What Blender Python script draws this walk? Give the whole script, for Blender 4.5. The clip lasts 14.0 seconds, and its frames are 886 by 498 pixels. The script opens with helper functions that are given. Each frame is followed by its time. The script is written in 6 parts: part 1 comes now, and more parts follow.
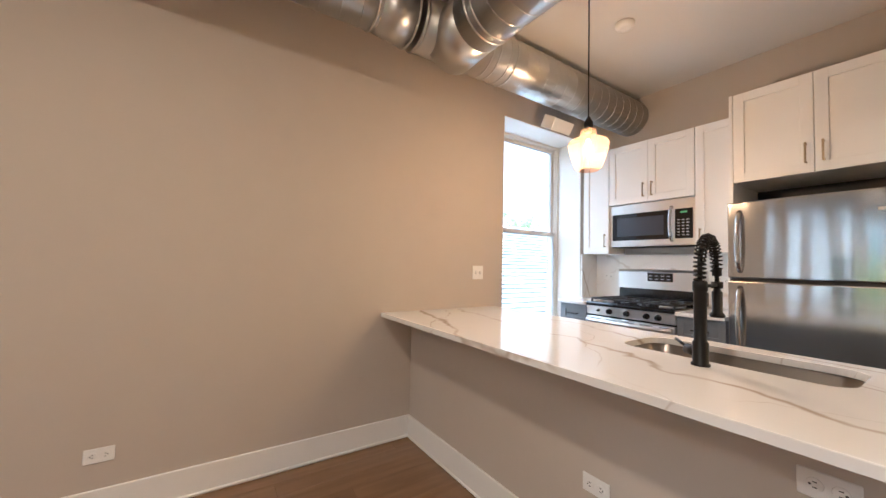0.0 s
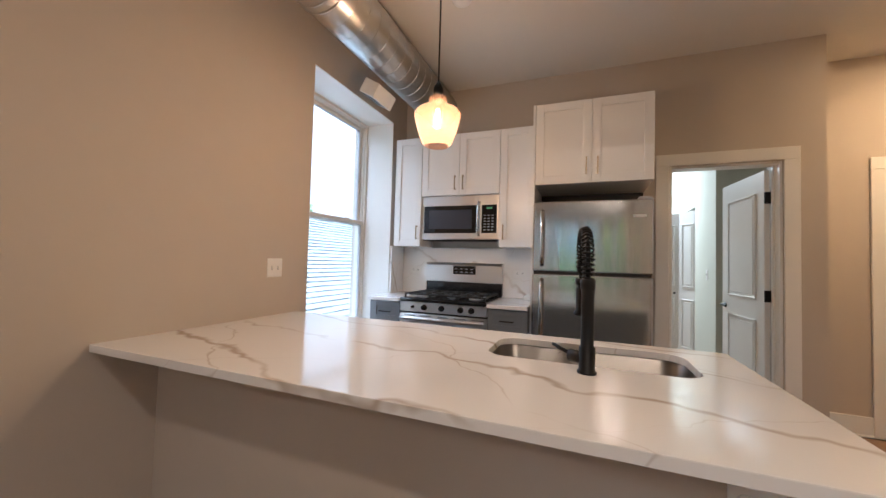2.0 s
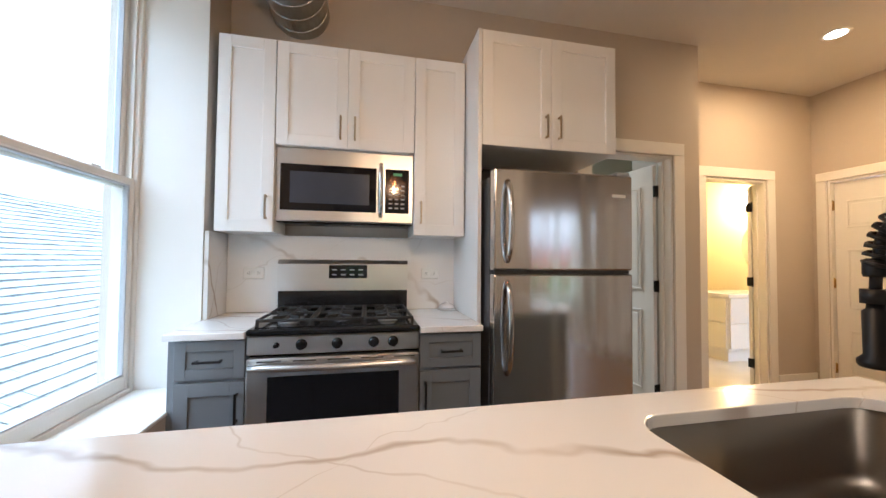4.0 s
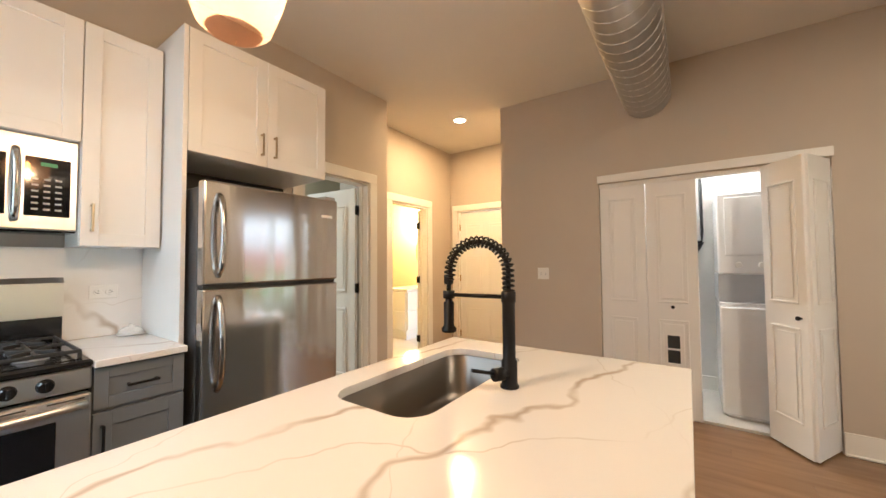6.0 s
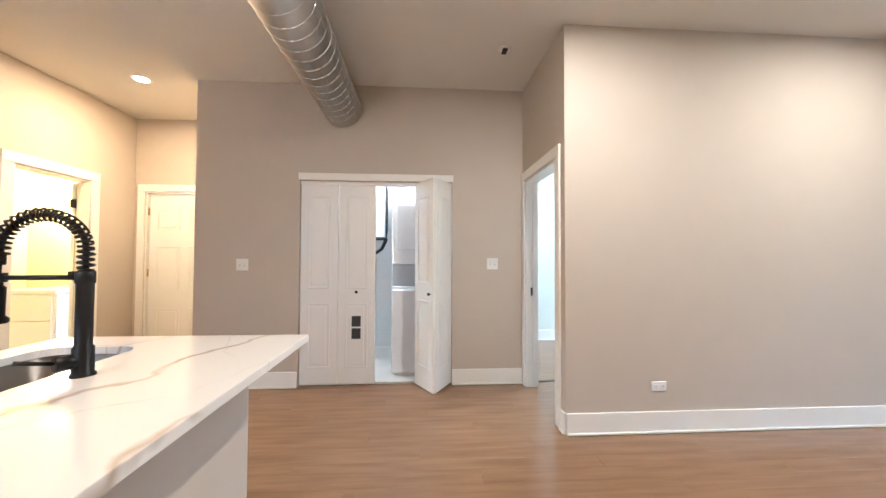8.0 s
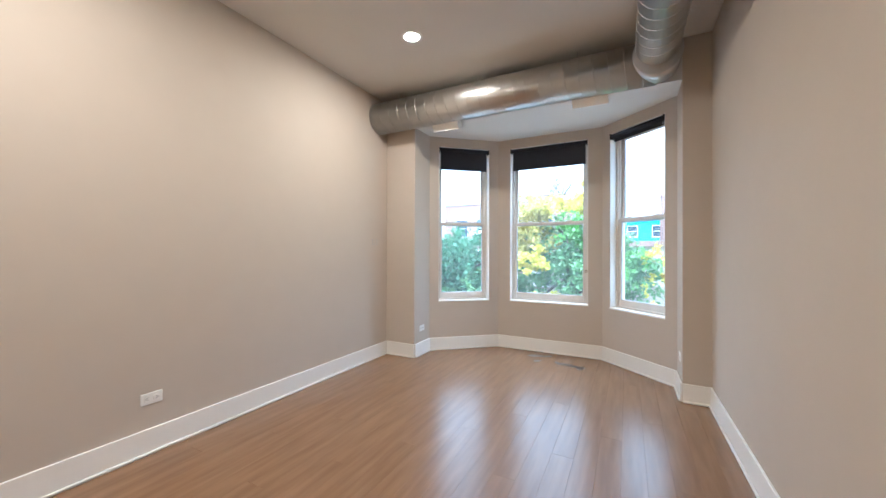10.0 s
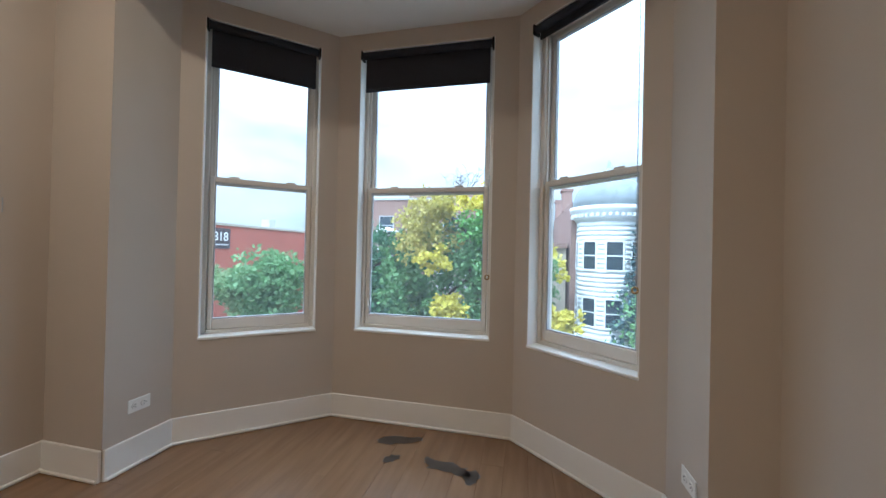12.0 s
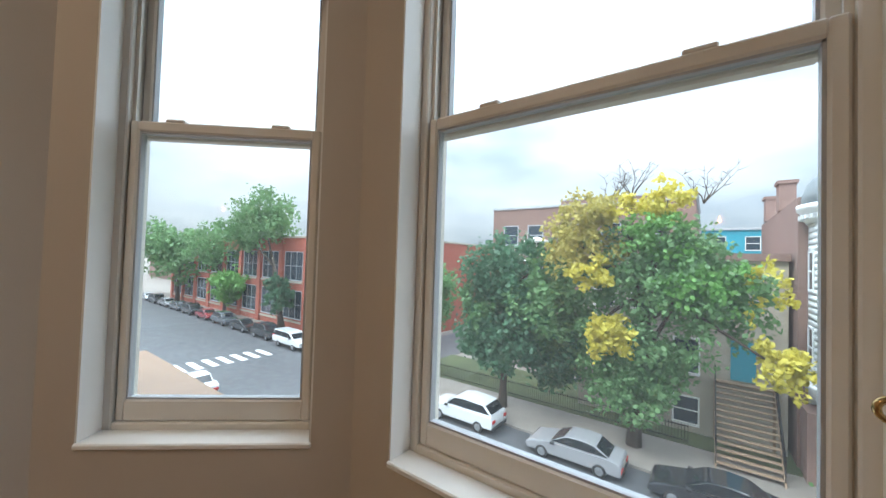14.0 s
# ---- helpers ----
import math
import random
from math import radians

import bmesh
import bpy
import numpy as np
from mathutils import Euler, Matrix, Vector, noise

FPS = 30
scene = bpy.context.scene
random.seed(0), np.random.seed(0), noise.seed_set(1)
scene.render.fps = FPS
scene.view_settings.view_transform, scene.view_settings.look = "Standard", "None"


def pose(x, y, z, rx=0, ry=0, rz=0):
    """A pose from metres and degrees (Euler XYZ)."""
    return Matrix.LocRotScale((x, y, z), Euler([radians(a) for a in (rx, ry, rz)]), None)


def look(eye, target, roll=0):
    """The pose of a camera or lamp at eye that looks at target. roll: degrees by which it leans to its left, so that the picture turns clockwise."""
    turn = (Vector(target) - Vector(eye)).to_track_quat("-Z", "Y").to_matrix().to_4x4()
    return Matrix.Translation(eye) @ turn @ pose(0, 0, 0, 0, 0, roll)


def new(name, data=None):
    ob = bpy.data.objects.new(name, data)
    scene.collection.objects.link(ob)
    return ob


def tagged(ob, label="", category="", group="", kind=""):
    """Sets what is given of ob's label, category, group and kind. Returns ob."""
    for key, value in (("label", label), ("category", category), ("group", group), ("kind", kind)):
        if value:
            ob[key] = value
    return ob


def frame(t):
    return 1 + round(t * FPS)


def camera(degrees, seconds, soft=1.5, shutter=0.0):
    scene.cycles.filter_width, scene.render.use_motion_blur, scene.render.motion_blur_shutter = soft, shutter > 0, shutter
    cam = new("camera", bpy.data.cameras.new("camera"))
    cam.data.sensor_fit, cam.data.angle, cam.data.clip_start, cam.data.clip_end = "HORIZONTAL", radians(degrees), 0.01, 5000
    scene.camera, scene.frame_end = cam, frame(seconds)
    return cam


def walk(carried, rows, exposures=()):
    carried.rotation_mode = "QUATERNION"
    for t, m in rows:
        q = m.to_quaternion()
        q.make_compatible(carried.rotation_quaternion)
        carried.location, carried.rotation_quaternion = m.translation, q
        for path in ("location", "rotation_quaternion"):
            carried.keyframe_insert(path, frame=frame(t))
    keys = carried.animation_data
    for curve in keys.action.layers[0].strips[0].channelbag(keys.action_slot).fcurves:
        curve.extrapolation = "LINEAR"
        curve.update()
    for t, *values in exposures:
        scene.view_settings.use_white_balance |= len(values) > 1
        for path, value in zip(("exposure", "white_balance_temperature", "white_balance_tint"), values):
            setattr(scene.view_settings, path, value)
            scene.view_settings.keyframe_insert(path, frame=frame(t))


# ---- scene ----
cam = camera(102.2, 14.0)
PATH = [
    (0, (2.376, -1.310, 1.269), (0.712, -0.204, 1.354), 1.3),
    (0.5, (2.353, -1.408, 1.289), (0.940, 0.005, 1.374), 1.3),
    (1, (2.208, -1.428, 1.253), (1.094, 0.231, 1.345), 1.2),
    (1.5, (2.066, -1.271, 1.27), (1.15, 0.506, 1.336), 1.5),
    (2, (1.77, -1.057, 1.274), (1.045, 0.805, 1.342), 1.6),
    (2.2, (1.634, -0.972, 1.275), (0.974, 0.915, 1.336), 1.7),
    (4.3, (0.777, 0.122, 1.27), (1.387, 2.026, 1.329), 0.4),
    (4.5, (0.754, 0.185, 1.287), (1.484, 2.046, 1.345), 0.4),
    (5, (0.687, 0.187, 1.309), (1.669, 1.928, 1.375), 0.2),
    (5.5, (0.639, 0.042, 1.350), (1.940, 1.560, 1.412), 0.1),
    (6, (0.690, -0.251, 1.327), (2.338, 0.880, 1.397), -0.4),
    (6.5, (0.704, -0.452, 1.285), (2.576, 0.250, 1.348), -0.2),
    (7, (0.667, -0.596, 1.306), (2.624, -0.183, 1.336), 0.1),
    (7.5, (0.671, -0.681, 1.273), (2.664, -0.527, 1.323), 0.4),
    (8, (0.645, -0.758, 1.269), (2.64, -0.89, 1.321), 0.2),
    (8.5, (0.614, -0.84, 1.281), (2.514, -1.464, 1.324), 0.2),
    (8.7, (0.574, -0.877, 1.299), (2.393, -1.707, 1.327), 0.3),
    (9, (0.563, -0.905, 1.252), (2.202, -2.05, 1.303), 0.1),
    (9.2, (0.554, -0.933, 1.243), (2.044, -2.266, 1.296), 0.1),
    (11.3, (0.71, -2.775, 1.182), (1.195, -4.716, 1.184), 0.9),
    (11.5, (0.703, -2.996, 1.161), (1.193, -4.935, 1.184), 1.2),
    (11.7, (0.74, -3.227, 1.157), (1.203, -5.172, 1.182), 1.0),
    (12, (0.809, -3.571, 1.163), (1.248, -5.522, 1.177), 1.3),
    (12.5, (0.875, -4.092, 1.156), (1.326, -6.041, 1.176), 1.4),
    (13, (0.973, -4.507, 1.178), (1.464, -6.445, 1.207), 1.3),
    (13.2, (1.017, -4.662, 1.193), (1.587, -6.578, 1.214), 1.9),
    (13.5, (1.083, -4.875, 1.169), (1.834, -6.727, 1.233), 1.2),
    (14, (1.229, -5.125, 1.186), (2.418, -6.732, 1.239), 1.8),
]
EXPOSURES = ((0, 1.85, 5350, 11), (1.5, 1.65, 5350, 11), (2, 1.25, 5400, 13), (4.5, 1.75, 5450, 9), (5, 2.0, 5450, 9), (5.5, 2.0, 5400, 9), (6, 2.0, 5850, 7), (6.5, 2.0, 5900, 7), (7.5, 2.3, 5100, 6), (8.6, 2.4, 4700, 4), (9.2, 2.3, 4700, 4), (11.3, 1.3, 5200, 8), (12, 0.85, 5150, 6), (12.5, 0.55, 5300, 6), (13, 0.15, 5500, 8), (14, 0.5, 6000, 9))
walk(cam, [(t, look(eye, goal, roll)) for t, eye, goal, roll in PATH], EXPOSURES)

# ---------------------------------------------------------------- world and lamps
SKY = bpy.data.worlds.new("overcast_sky")
scene.world = SKY
SKY.use_nodes = True
wn, wl = SKY.node_tree.nodes, SKY.node_tree.links
sky = wn.new("ShaderNodeTexSky")
sky.sky_type, sky.sun_disc, sky.sun_elevation, sky.sun_rotation = "NISHITA", False, radians(49), radians(35)
sky.dust_density = 3.0
dim = wn.new("ShaderNodeMix")
dim.data_type, dim.blend_type = "RGBA", "MULTIPLY"
dim.inputs[0].default_value = 1.0
dim.inputs[7].default_value = (0.1, 0.1, 0.1, 1)
wl.new(sky.outputs[0], dim.inputs[6])
wco = wn.new("ShaderNodeTexCoord")
wmap = wn.new("ShaderNodeMapping")
wmap.inputs["Scale"].default_value = (1.6, 1.6, 4.5)
wnoise = wn.new("ShaderNodeTexNoise")
wnoise.inputs["Scale"].default_value, wnoise.inputs["Detail"].default_value = 1.3, 6
wramp = wn.new("ShaderNodeValToRGB")
wramp.color_ramp.elements[0].position, wramp.color_ramp.elements[0].color = 0.32, (0.42, 0.48, 0.58, 1)
wramp.color_ramp.elements[1].position, wramp.color_ramp.elements[1].color = 0.66, (0.98, 1.0, 1.03, 1)
wl.new(wco.outputs["Generated"], wmap.inputs[0])
wl.new(wmap.outputs[0], wnoise.inputs["Vector"])
wl.new(wnoise.outputs[0], wramp.inputs[0])
wmix = wn.new("ShaderNodeMix")
wmix.data_type = "RGBA"
wmix.inputs[0].default_value = 0.85
wl.new(dim.outputs[2], wmix.inputs[6])
wl.new(wramp.outputs[0], wmix.inputs[7])
# an overcast sky is brighter overhead than near the horizon
wsep = wn.new("ShaderNodeSeparateXYZ")
wl.new(wco.outputs["Generated"], wsep.inputs[0])
wfloor = wn.new("ShaderNodeMath")
wfloor.operation, wfloor.inputs[1].default_value = "MAXIMUM", 0.0
wl.new(wsep.outputs[2], wfloor.inputs[0])
wcurve = wn.new("ShaderNodeMath")
wcurve.operation, wcurve.inputs[1].default_value = "POWER", 1.5
wl.new(wfloor.outputs[0], wcurve.inputs[0])
wrise = wn.new("ShaderNodeMapRange")
wrise.inputs[1].default_value, wrise.inputs[2].default_value = 0.0, 1.0
wrise.inputs[3].default_value, wrise.inputs[4].default_value = 0.29, 2.7
wl.new(wcurve.outputs[0], wrise.inputs[0])
wlift = wn.new("ShaderNodeVectorMath")
wlift.operation = "SCALE"
wl.new(wmix.outputs[2], wlift.inputs[0])
wl.new(wrise.outputs[0], wlift.inputs["Scale"])
wl.new(wlift.outputs[0], wn["Background"].inputs[0])
wn["Background"].inputs[1].default_value = 2.4


def lamp(name, kind, place, power, colour, size=0.1, goal=None, spread=180):
    data = bpy.data.lights.new(name, kind)
    data.energy, data.color = power, colour
    if kind == "AREA":
        data.shape, data.size, data.spread = "DISK", size, radians(spread)
    elif kind == "SUN":
        data.angle = radians(size)
    else:
        data.shadow_soft_size = size
    ob = new(name, data)
    ob.matrix_world = look(place, goal) if goal else pose(*place)
    return ob


WARM = (1.0, 0.76, 0.46)
SOFT_WARM = (1.0, 0.77, 0.53)
lamp("daylight_sun", "SUN", (0, 0, 30), 1.5, (1.0, 0.97, 0.93), 20, (-9, -13, 12))
lamp("living_downlight_beam", "AREA", (2.19, -3.89, 2.996), 10.5, SOFT_WARM, 0.11)
lamp("living_downlight_beam", "AREA", (2.19, -1.75, 2.996), 12, SOFT_WARM, 0.11)
lamp("hall_downlight_beam", "AREA", (4.28, 1.96, 2.996), 14, (1.0, 0.62, 0.28), 0.11)
lamp("pendant_bulb_light", "POINT", (1.08, 0.588, 1.95), 7, (1.0, 0.62, 0.32), 0.02)
lamp("bath_globe_light", "POINT", (5.9, 4.1, 2.15), 30, (1.0, 0.68, 0.29), 0.06)
# added fill with no fitting, brightens the front bedroom
lamp("front_bedroom_fill", "AREA", (4.9, -3.3, 2.95), 18, (0.95, 1.0, 0.98), 0.3)
# added point light, no real source, lifts the laundry closet
lamp("closet_fill", "POINT", (4.6, -0.2, 2.8), 17, (1.0, 0.97, 0.92), 0.05)
# unseen fill added for the rear bedroom's greenish light
lamp("rear_bedroom_fill", "AREA", (2.2, 5.2, 2.95), 50, (0.93, 1.0, 0.93), 0.3)

# ---------------------------------------------------------------- materials
MATS = {}


def nodes_of(name):
    m = bpy.data.materials.new(name)
    m.use_nodes = True
    t = m.node_tree
    return m, t.nodes, t.links, t.nodes["Principled BSDF"]


def mat(name, colour, rough=0.5, metal=0.0, grain=8.0, vary=0.08, bump=0.0, bump_scale=60.0, stretch=(1, 1, 1), coat=0.0, per_object=0.0, rough_vary=0.0, spec=0.5):
    """A surface with variation at two scales, fine relief, and some change from piece to piece."""
    if name in MATS:
        return MATS[name]
    m, n, l, b = nodes_of(name)
    co = n.new("ShaderNodeTexCoord")
    mp = n.new("ShaderNodeMapping")
    mp.inputs["Scale"].default_value = stretch
    l.new(co.outputs["Object"], mp.inputs[0])
    big, fine = n.new("ShaderNodeTexNoise"), n.new("ShaderNodeTexNoise")
    big.inputs["Scale"].default_value, big.inputs["Detail"].default_value = grain * 0.15, 3
    fine.inputs["Scale"].default_value, fine.inputs["Detail"].default_value = grain, 6
    l.new(mp.outputs[0], big.inputs["Vector"])
    l.new(mp.outputs[0], fine.inputs["Vector"])
    add = n.new("ShaderNodeMath")
    add.operation = "ADD"
    l.new(big.outputs[0], add.inputs[0])
    l.new(fine.outputs[0], add.inputs[1])
    last = add.outputs[0]
    if per_object:
        info = n.new("ShaderNodeObjectInfo")
        mul = n.new("ShaderNodeMath")
        mul.operation, mul.inputs[1].default_value, mul.inputs[2].default_value = "MULTIPLY_ADD", per_object, -per_object / 2
        l.new(info.outputs["Random"], mul.inputs[0])
        more = n.new("ShaderNodeMath")
        more.operation = "ADD"
        l.new(last, more.inputs[0])
        l.new(mul.outputs[0], more.inputs[1])
        last = more.outputs[0]
    ramp = n.new("ShaderNodeMapRange")
    ramp.inputs[1].default_value, ramp.inputs[2].default_value = 0.6, 1.4
    ramp.inputs[3].default_value, ramp.inputs[4].default_value = 1 - vary, 1 + vary
    ramp.clamp = False
    l.new(last, ramp.inputs[0])
    mixc = n.new("ShaderNodeVectorMath")
    mixc.operation = "SCALE"
    mixc.inputs[0].default_value = colour
    l.new(ramp.outputs[0], mixc.inputs["Scale"])
    l.new(mixc.outputs[0], b.inputs["Base Color"])
    b.inputs["Roughness"].default_value, b.inputs["Metallic"].default_value = rough, metal
    b.inputs["Specular IOR Level"].default_value = spec
    if rough_vary:
        rr = n.new("ShaderNodeMapRange")
        rr.inputs[1].default_value, rr.inputs[2].default_value = 0.3, 0.7
        rr.inputs[3].default_value, rr.inputs[4].default_value = rough - rough_vary, rough + rough_vary
        l.new(fine.outputs[0], rr.inputs[0])
        l.new(rr.outputs[0], b.inputs["Roughness"])
    if coat:
        b.inputs["Coat Weight"].default_value, b.inputs["Coat Roughness"].default_value = coat, 0.08
    if bump:
        bn, bp = n.new("ShaderNodeTexNoise"), n.new("ShaderNodeBump")
        bn.inputs["Scale"].default_value, bn.inputs["Detail"].default_value = bump_scale, 4
        l.new(mp.outputs[0], bn.inputs["Vector"])
        l.new(bn.outputs[0], bp.inputs["Height"])
        bp.inputs["Strength"].default_value, bp.inputs["Distance"].default_value = bump, 0.004
        l.new(bp.outputs[0], b.inputs["Normal"])
    MATS[name] = m
    return m


def glowing(name, colour, strength):
    m, n, l, b = nodes_of(name)
    b.inputs["Base Color"].default_value = (*colour, 1)
    b.inputs["Emission Color"].default_value = (*colour, 1)
    b.inputs["Emission Strength"].default_value = strength
    MATS[name] = m
    return m


def pane_material(name, tint, gloss, veil=0.0):
    """Thin clear pane: light goes straight through, with a Fresnel-driven gloss."""
    m, n, l, b = nodes_of(name)
    clear, shine, mixer = n.new("ShaderNodeBsdfTransparent"), n.new("ShaderNodeBsdfGlossy"), n.new("ShaderNodeMixShader")
    clear.inputs[0].default_value = (*tint, 1)
    shine.inputs["Roughness"].default_value = gloss
    face, power = n.new("ShaderNodeLayerWeight"), n.new("ShaderNodeMath")
    power.operation, power.inputs[1].default_value = "POWER", 4.0
    l.new(face.outputs["Facing"], power.inputs[0])
    amount = n.new("ShaderNodeMath")
    amount.operation, amount.inputs[1].default_value, amount.inputs[2].default_value = "MULTIPLY_ADD", 0.35, 0.025
    l.new(power.outputs[0], amount.inputs[0])
    l.new(amount.outputs[0], mixer.inputs[0])
    l.new(clear.outputs[0], mixer.inputs[1])
    l.new(shine.outputs[0], mixer.inputs[2])
    # translucent share that imitates haze and lamp bloom as well as wet glass
    if veil:
        soft, both = n.new("ShaderNodeBsdfTranslucent"), n.new("ShaderNodeMixShader")
        soft.inputs[0].default_value = (*tint, 1)
        both.inputs[0].default_value = veil
        l.new(mixer.outputs[0], both.inputs[1])
        l.new(soft.outputs[0], both.inputs[2])
        mixer = both
    l.new(mixer.outputs[0], n["Material Output"].inputs[0])
    MATS[name] = m
    return m


def quartz_material():
    m, n, l, b = nodes_of("veined_quartz")
    co = n.new("ShaderNodeTexCoord")
    mp = n.new("ShaderNodeMapping")
    mp.inputs["Location"].default_value = (0.13, 0.21, 0.4)
    l.new(co.outputs["Object"], mp.inputs[0])
    warp = n.new("ShaderNodeTexNoise")
    warp.inputs["Scale"].default_value, warp.inputs["Detail"].default_value = 1.6, 4
    l.new(mp.outputs[0], warp.inputs["Vector"])
    bend = n.new("ShaderNodeVectorMath")
    bend.operation = "MULTIPLY_ADD"
    bend.inputs[1].default_value = (0.5, 0.5, 0.5)
    l.new(warp.outputs["Color"], bend.inputs[0])
    l.new(mp.outputs[0], bend.inputs[2])
    # long tan veins that run nearly side by side, with finer ones across them
    total = None
    for heading, pitch, width, weight in (((0.22, 1.0, 0.55), 0.40, 0.14, 0.85), ((0.75, 0.8, -0.4), 0.83, 0.022, 0.55), ((-0.5, 0.9, 0.8), 0.61, 0.016, 0.35)):
        across = n.new("ShaderNodeVectorMath")
        across.operation = "DOT_PRODUCT"
        across.inputs[1].default_value = heading
        l.new(bend.outputs[0], across.inputs[0])
        turns = n.new("ShaderNodeMath")
        turns.operation, turns.inputs[1].default_value = "MULTIPLY", 2 * math.pi / (pitch * 2)
        l.new(across.outputs["Value"], turns.inputs[0])
        swing, size = n.new("ShaderNodeMath"), n.new("ShaderNodeMath")
        swing.operation, size.operation = "SINE", "ABSOLUTE"
        l.new(turns.outputs[0], swing.inputs[0])
        l.new(swing.outputs[0], size.inputs[0])
        r = n.new("ShaderNodeMapRange")
        r.inputs[1].default_value, r.inputs[2].default_value = width * 0.15, width
        r.inputs[3].default_value, r.inputs[4].default_value = weight, 0.0
        l.new(size.outputs[0], r.inputs[0])
        fade = n.new("ShaderNodeTexNoise")
        fade.inputs["Scale"].default_value, fade.inputs["Detail"].default_value = 2.2, 3
        l.new(mp.outputs[0], fade.inputs["Vector"])
        fr = n.new("ShaderNodeMapRange")
        fr.inputs[1].default_value, fr.inputs[2].default_value = 0.34, 0.56
        l.new(fade.outputs[0], fr.inputs[0])
        mu = n.new("ShaderNodeMath")
        mu.operation = "MULTIPLY"
        l.new(r.outputs[0], mu.inputs[0])
        l.new(fr.outputs[0], mu.inputs[1])
        if total is None:
            total = mu.outputs[0]
        else:
            mx = n.new("ShaderNodeMath")
            mx.operation = "MAXIMUM"
            l.new(total, mx.inputs[0])
            l.new(mu.outputs[0], mx.inputs[1])
            total = mx.outputs[0]
    cm = n.new("ShaderNodeMix")
    cm.data_type = "RGBA"
    cm.inputs[6].default_value, cm.inputs[7].default_value = (0.80, 0.785, 0.765, 1), (0.42, 0.34, 0.27, 1)
    l.new(total, cm.inputs[0])
    l.new(cm.outputs[2], b.inputs["Base Color"])
    b.inputs["Roughness"].default_value = 0.13
    MATS["quartz"] = m
    return m


def steel_material(name, colour, rough, along):
    """Brushed steel: fine streaks drawn out along one axis, and slow waves in the sheet."""
    m, n, l, b = nodes_of(name)
    co = n.new("ShaderNodeTexCoord")
    mp = n.new("ShaderNodeMapping")
    mp.inputs["Scale"].default_value = along
    l.new(co.outputs["Object"], mp.inputs[0])
    st = n.new("ShaderNodeTexNoise")
    st.inputs["Scale"].default_value, st.inputs["Detail"].default_value = 6, 5
    l.new(mp.outputs[0], st.inputs["Vector"])
    rr = n.new("ShaderNodeMapRange")
    rr.inputs[3].default_value, rr.inputs[4].default_value = rough * 0.7, rough * 1.3
    l.new(st.outputs[0], rr.inputs[0])
    l.new(rr.outputs[0], b.inputs["Roughness"])
    b.inputs["Base Color"].default_value = (*colour, 1)
    b.inputs["Metallic"].default_value = 1.0
    wave = n.new("ShaderNodeTexNoise")
    wave.inputs["Scale"].default_value = 1.6
    slow = n.new("ShaderNodeMapping")
    slow.inputs["Scale"].default_value = (2.5, 1.0, 0.25)
    l.new(co.outputs["Object"], slow.inputs[0])
    l.new(slow.outputs[0], wave.inputs["Vector"])
    b1, b2 = n.new("ShaderNodeBump"), n.new("ShaderNodeBump")
    b1.inputs["Strength"].default_value, b1.inputs["Distance"].default_value = 0.32, 0.03
    b2.inputs["Strength"].default_value, b2.inputs["Distance"].default_value = 0.02, 0.001
    l.new(wave.outputs[0], b1.inputs["Height"])
    l.new(st.outputs[0], b2.inputs["Height"])
    l.new(b1.outputs[0], b2.inputs["Normal"])
    l.new(b2.outputs[0], b.inputs["Normal"])
    MATS[name] = m
    return m


def two_tone(name, a, c, scale, rough, sharp=0.1, stretch=(1, 1, 1), bump=0.2, per_object=0.0):
    m, n, l, b = nodes_of(name)
    co = n.new("ShaderNodeTexCoord")
    mp = n.new("ShaderNodeMapping")
    mp.inputs["Scale"].default_value = stretch
    no = n.new("ShaderNodeTexNoise")
    no.inputs["Scale"].default_value, no.inputs["Detail"].default_value = scale, 7
    rp = n.new("ShaderNodeMapRange")
    rp.inputs[1].default_value, rp.inputs[2].default_value = 0.5 - sharp, 0.5 + sharp
    mx = n.new("ShaderNodeMix")
    mx.data_type = "RGBA"
    mx.inputs[6].default_value, mx.inputs[7].default_value = (*a, 1), (*c, 1)
    l.new(co.outputs["Object"], mp.inputs[0])
    vec = mp.outputs[0]
    if per_object:
        info, sh = n.new("ShaderNodeObjectInfo"), n.new("ShaderNodeVectorMath")
        sh.operation = "MULTIPLY_ADD"
        sh.inputs[1].default_value = (per_object, per_object * 3, 0)
        cx = n.new("ShaderNodeCombineXYZ")
        for i in range(3):
            l.new(info.outputs["Random"], cx.inputs[i])
        l.new(cx.outputs[0], sh.inputs[0])
        l.new(mp.outputs[0], sh.inputs[2])
        vec = sh.outputs[0]
    l.new(vec, no.inputs["Vector"])
    l.new(no.outputs[0], rp.inputs[0])
    l.new(rp.outputs[0], mx.inputs[0])
    l.new(mx.outputs[2], b.inputs["Base Color"])
    b.inputs["Roughness"].default_value = rough
    bp = n.new("ShaderNodeBump")
    bp.inputs["Strength"].default_value, bp.inputs["Distance"].default_value = bump, 0.002
    l.new(no.outputs[0], bp.inputs["Height"])
    l.new(bp.outputs[0], b.inputs["Normal"])
    MATS[name] = m
    return m


WALL = mat("greige_wall_paint", (0.51, 0.445, 0.375), 0.75, grain=5, vary=0.025, bump=0.12, bump_scale=260)
BEDWALL = mat("pale_bedroom_paint", (0.62, 0.63, 0.55), 0.75, grain=5, vary=0.025, bump=0.1, bump_scale=260)
WHITEWALL = mat("white_closet_paint", (0.72, 0.71, 0.69), 0.75, grain=5, vary=0.03, bump=0.1, bump_scale=200)
BATHWALL = mat("cream_bath_paint", (0.72, 0.62, 0.40), 0.6, grain=5, vary=0.02)
CEIL = mat("ceiling_paint", (0.68, 0.65, 0.60), 0.85, grain=4, vary=0.02, bump=0.1, bump_scale=200)
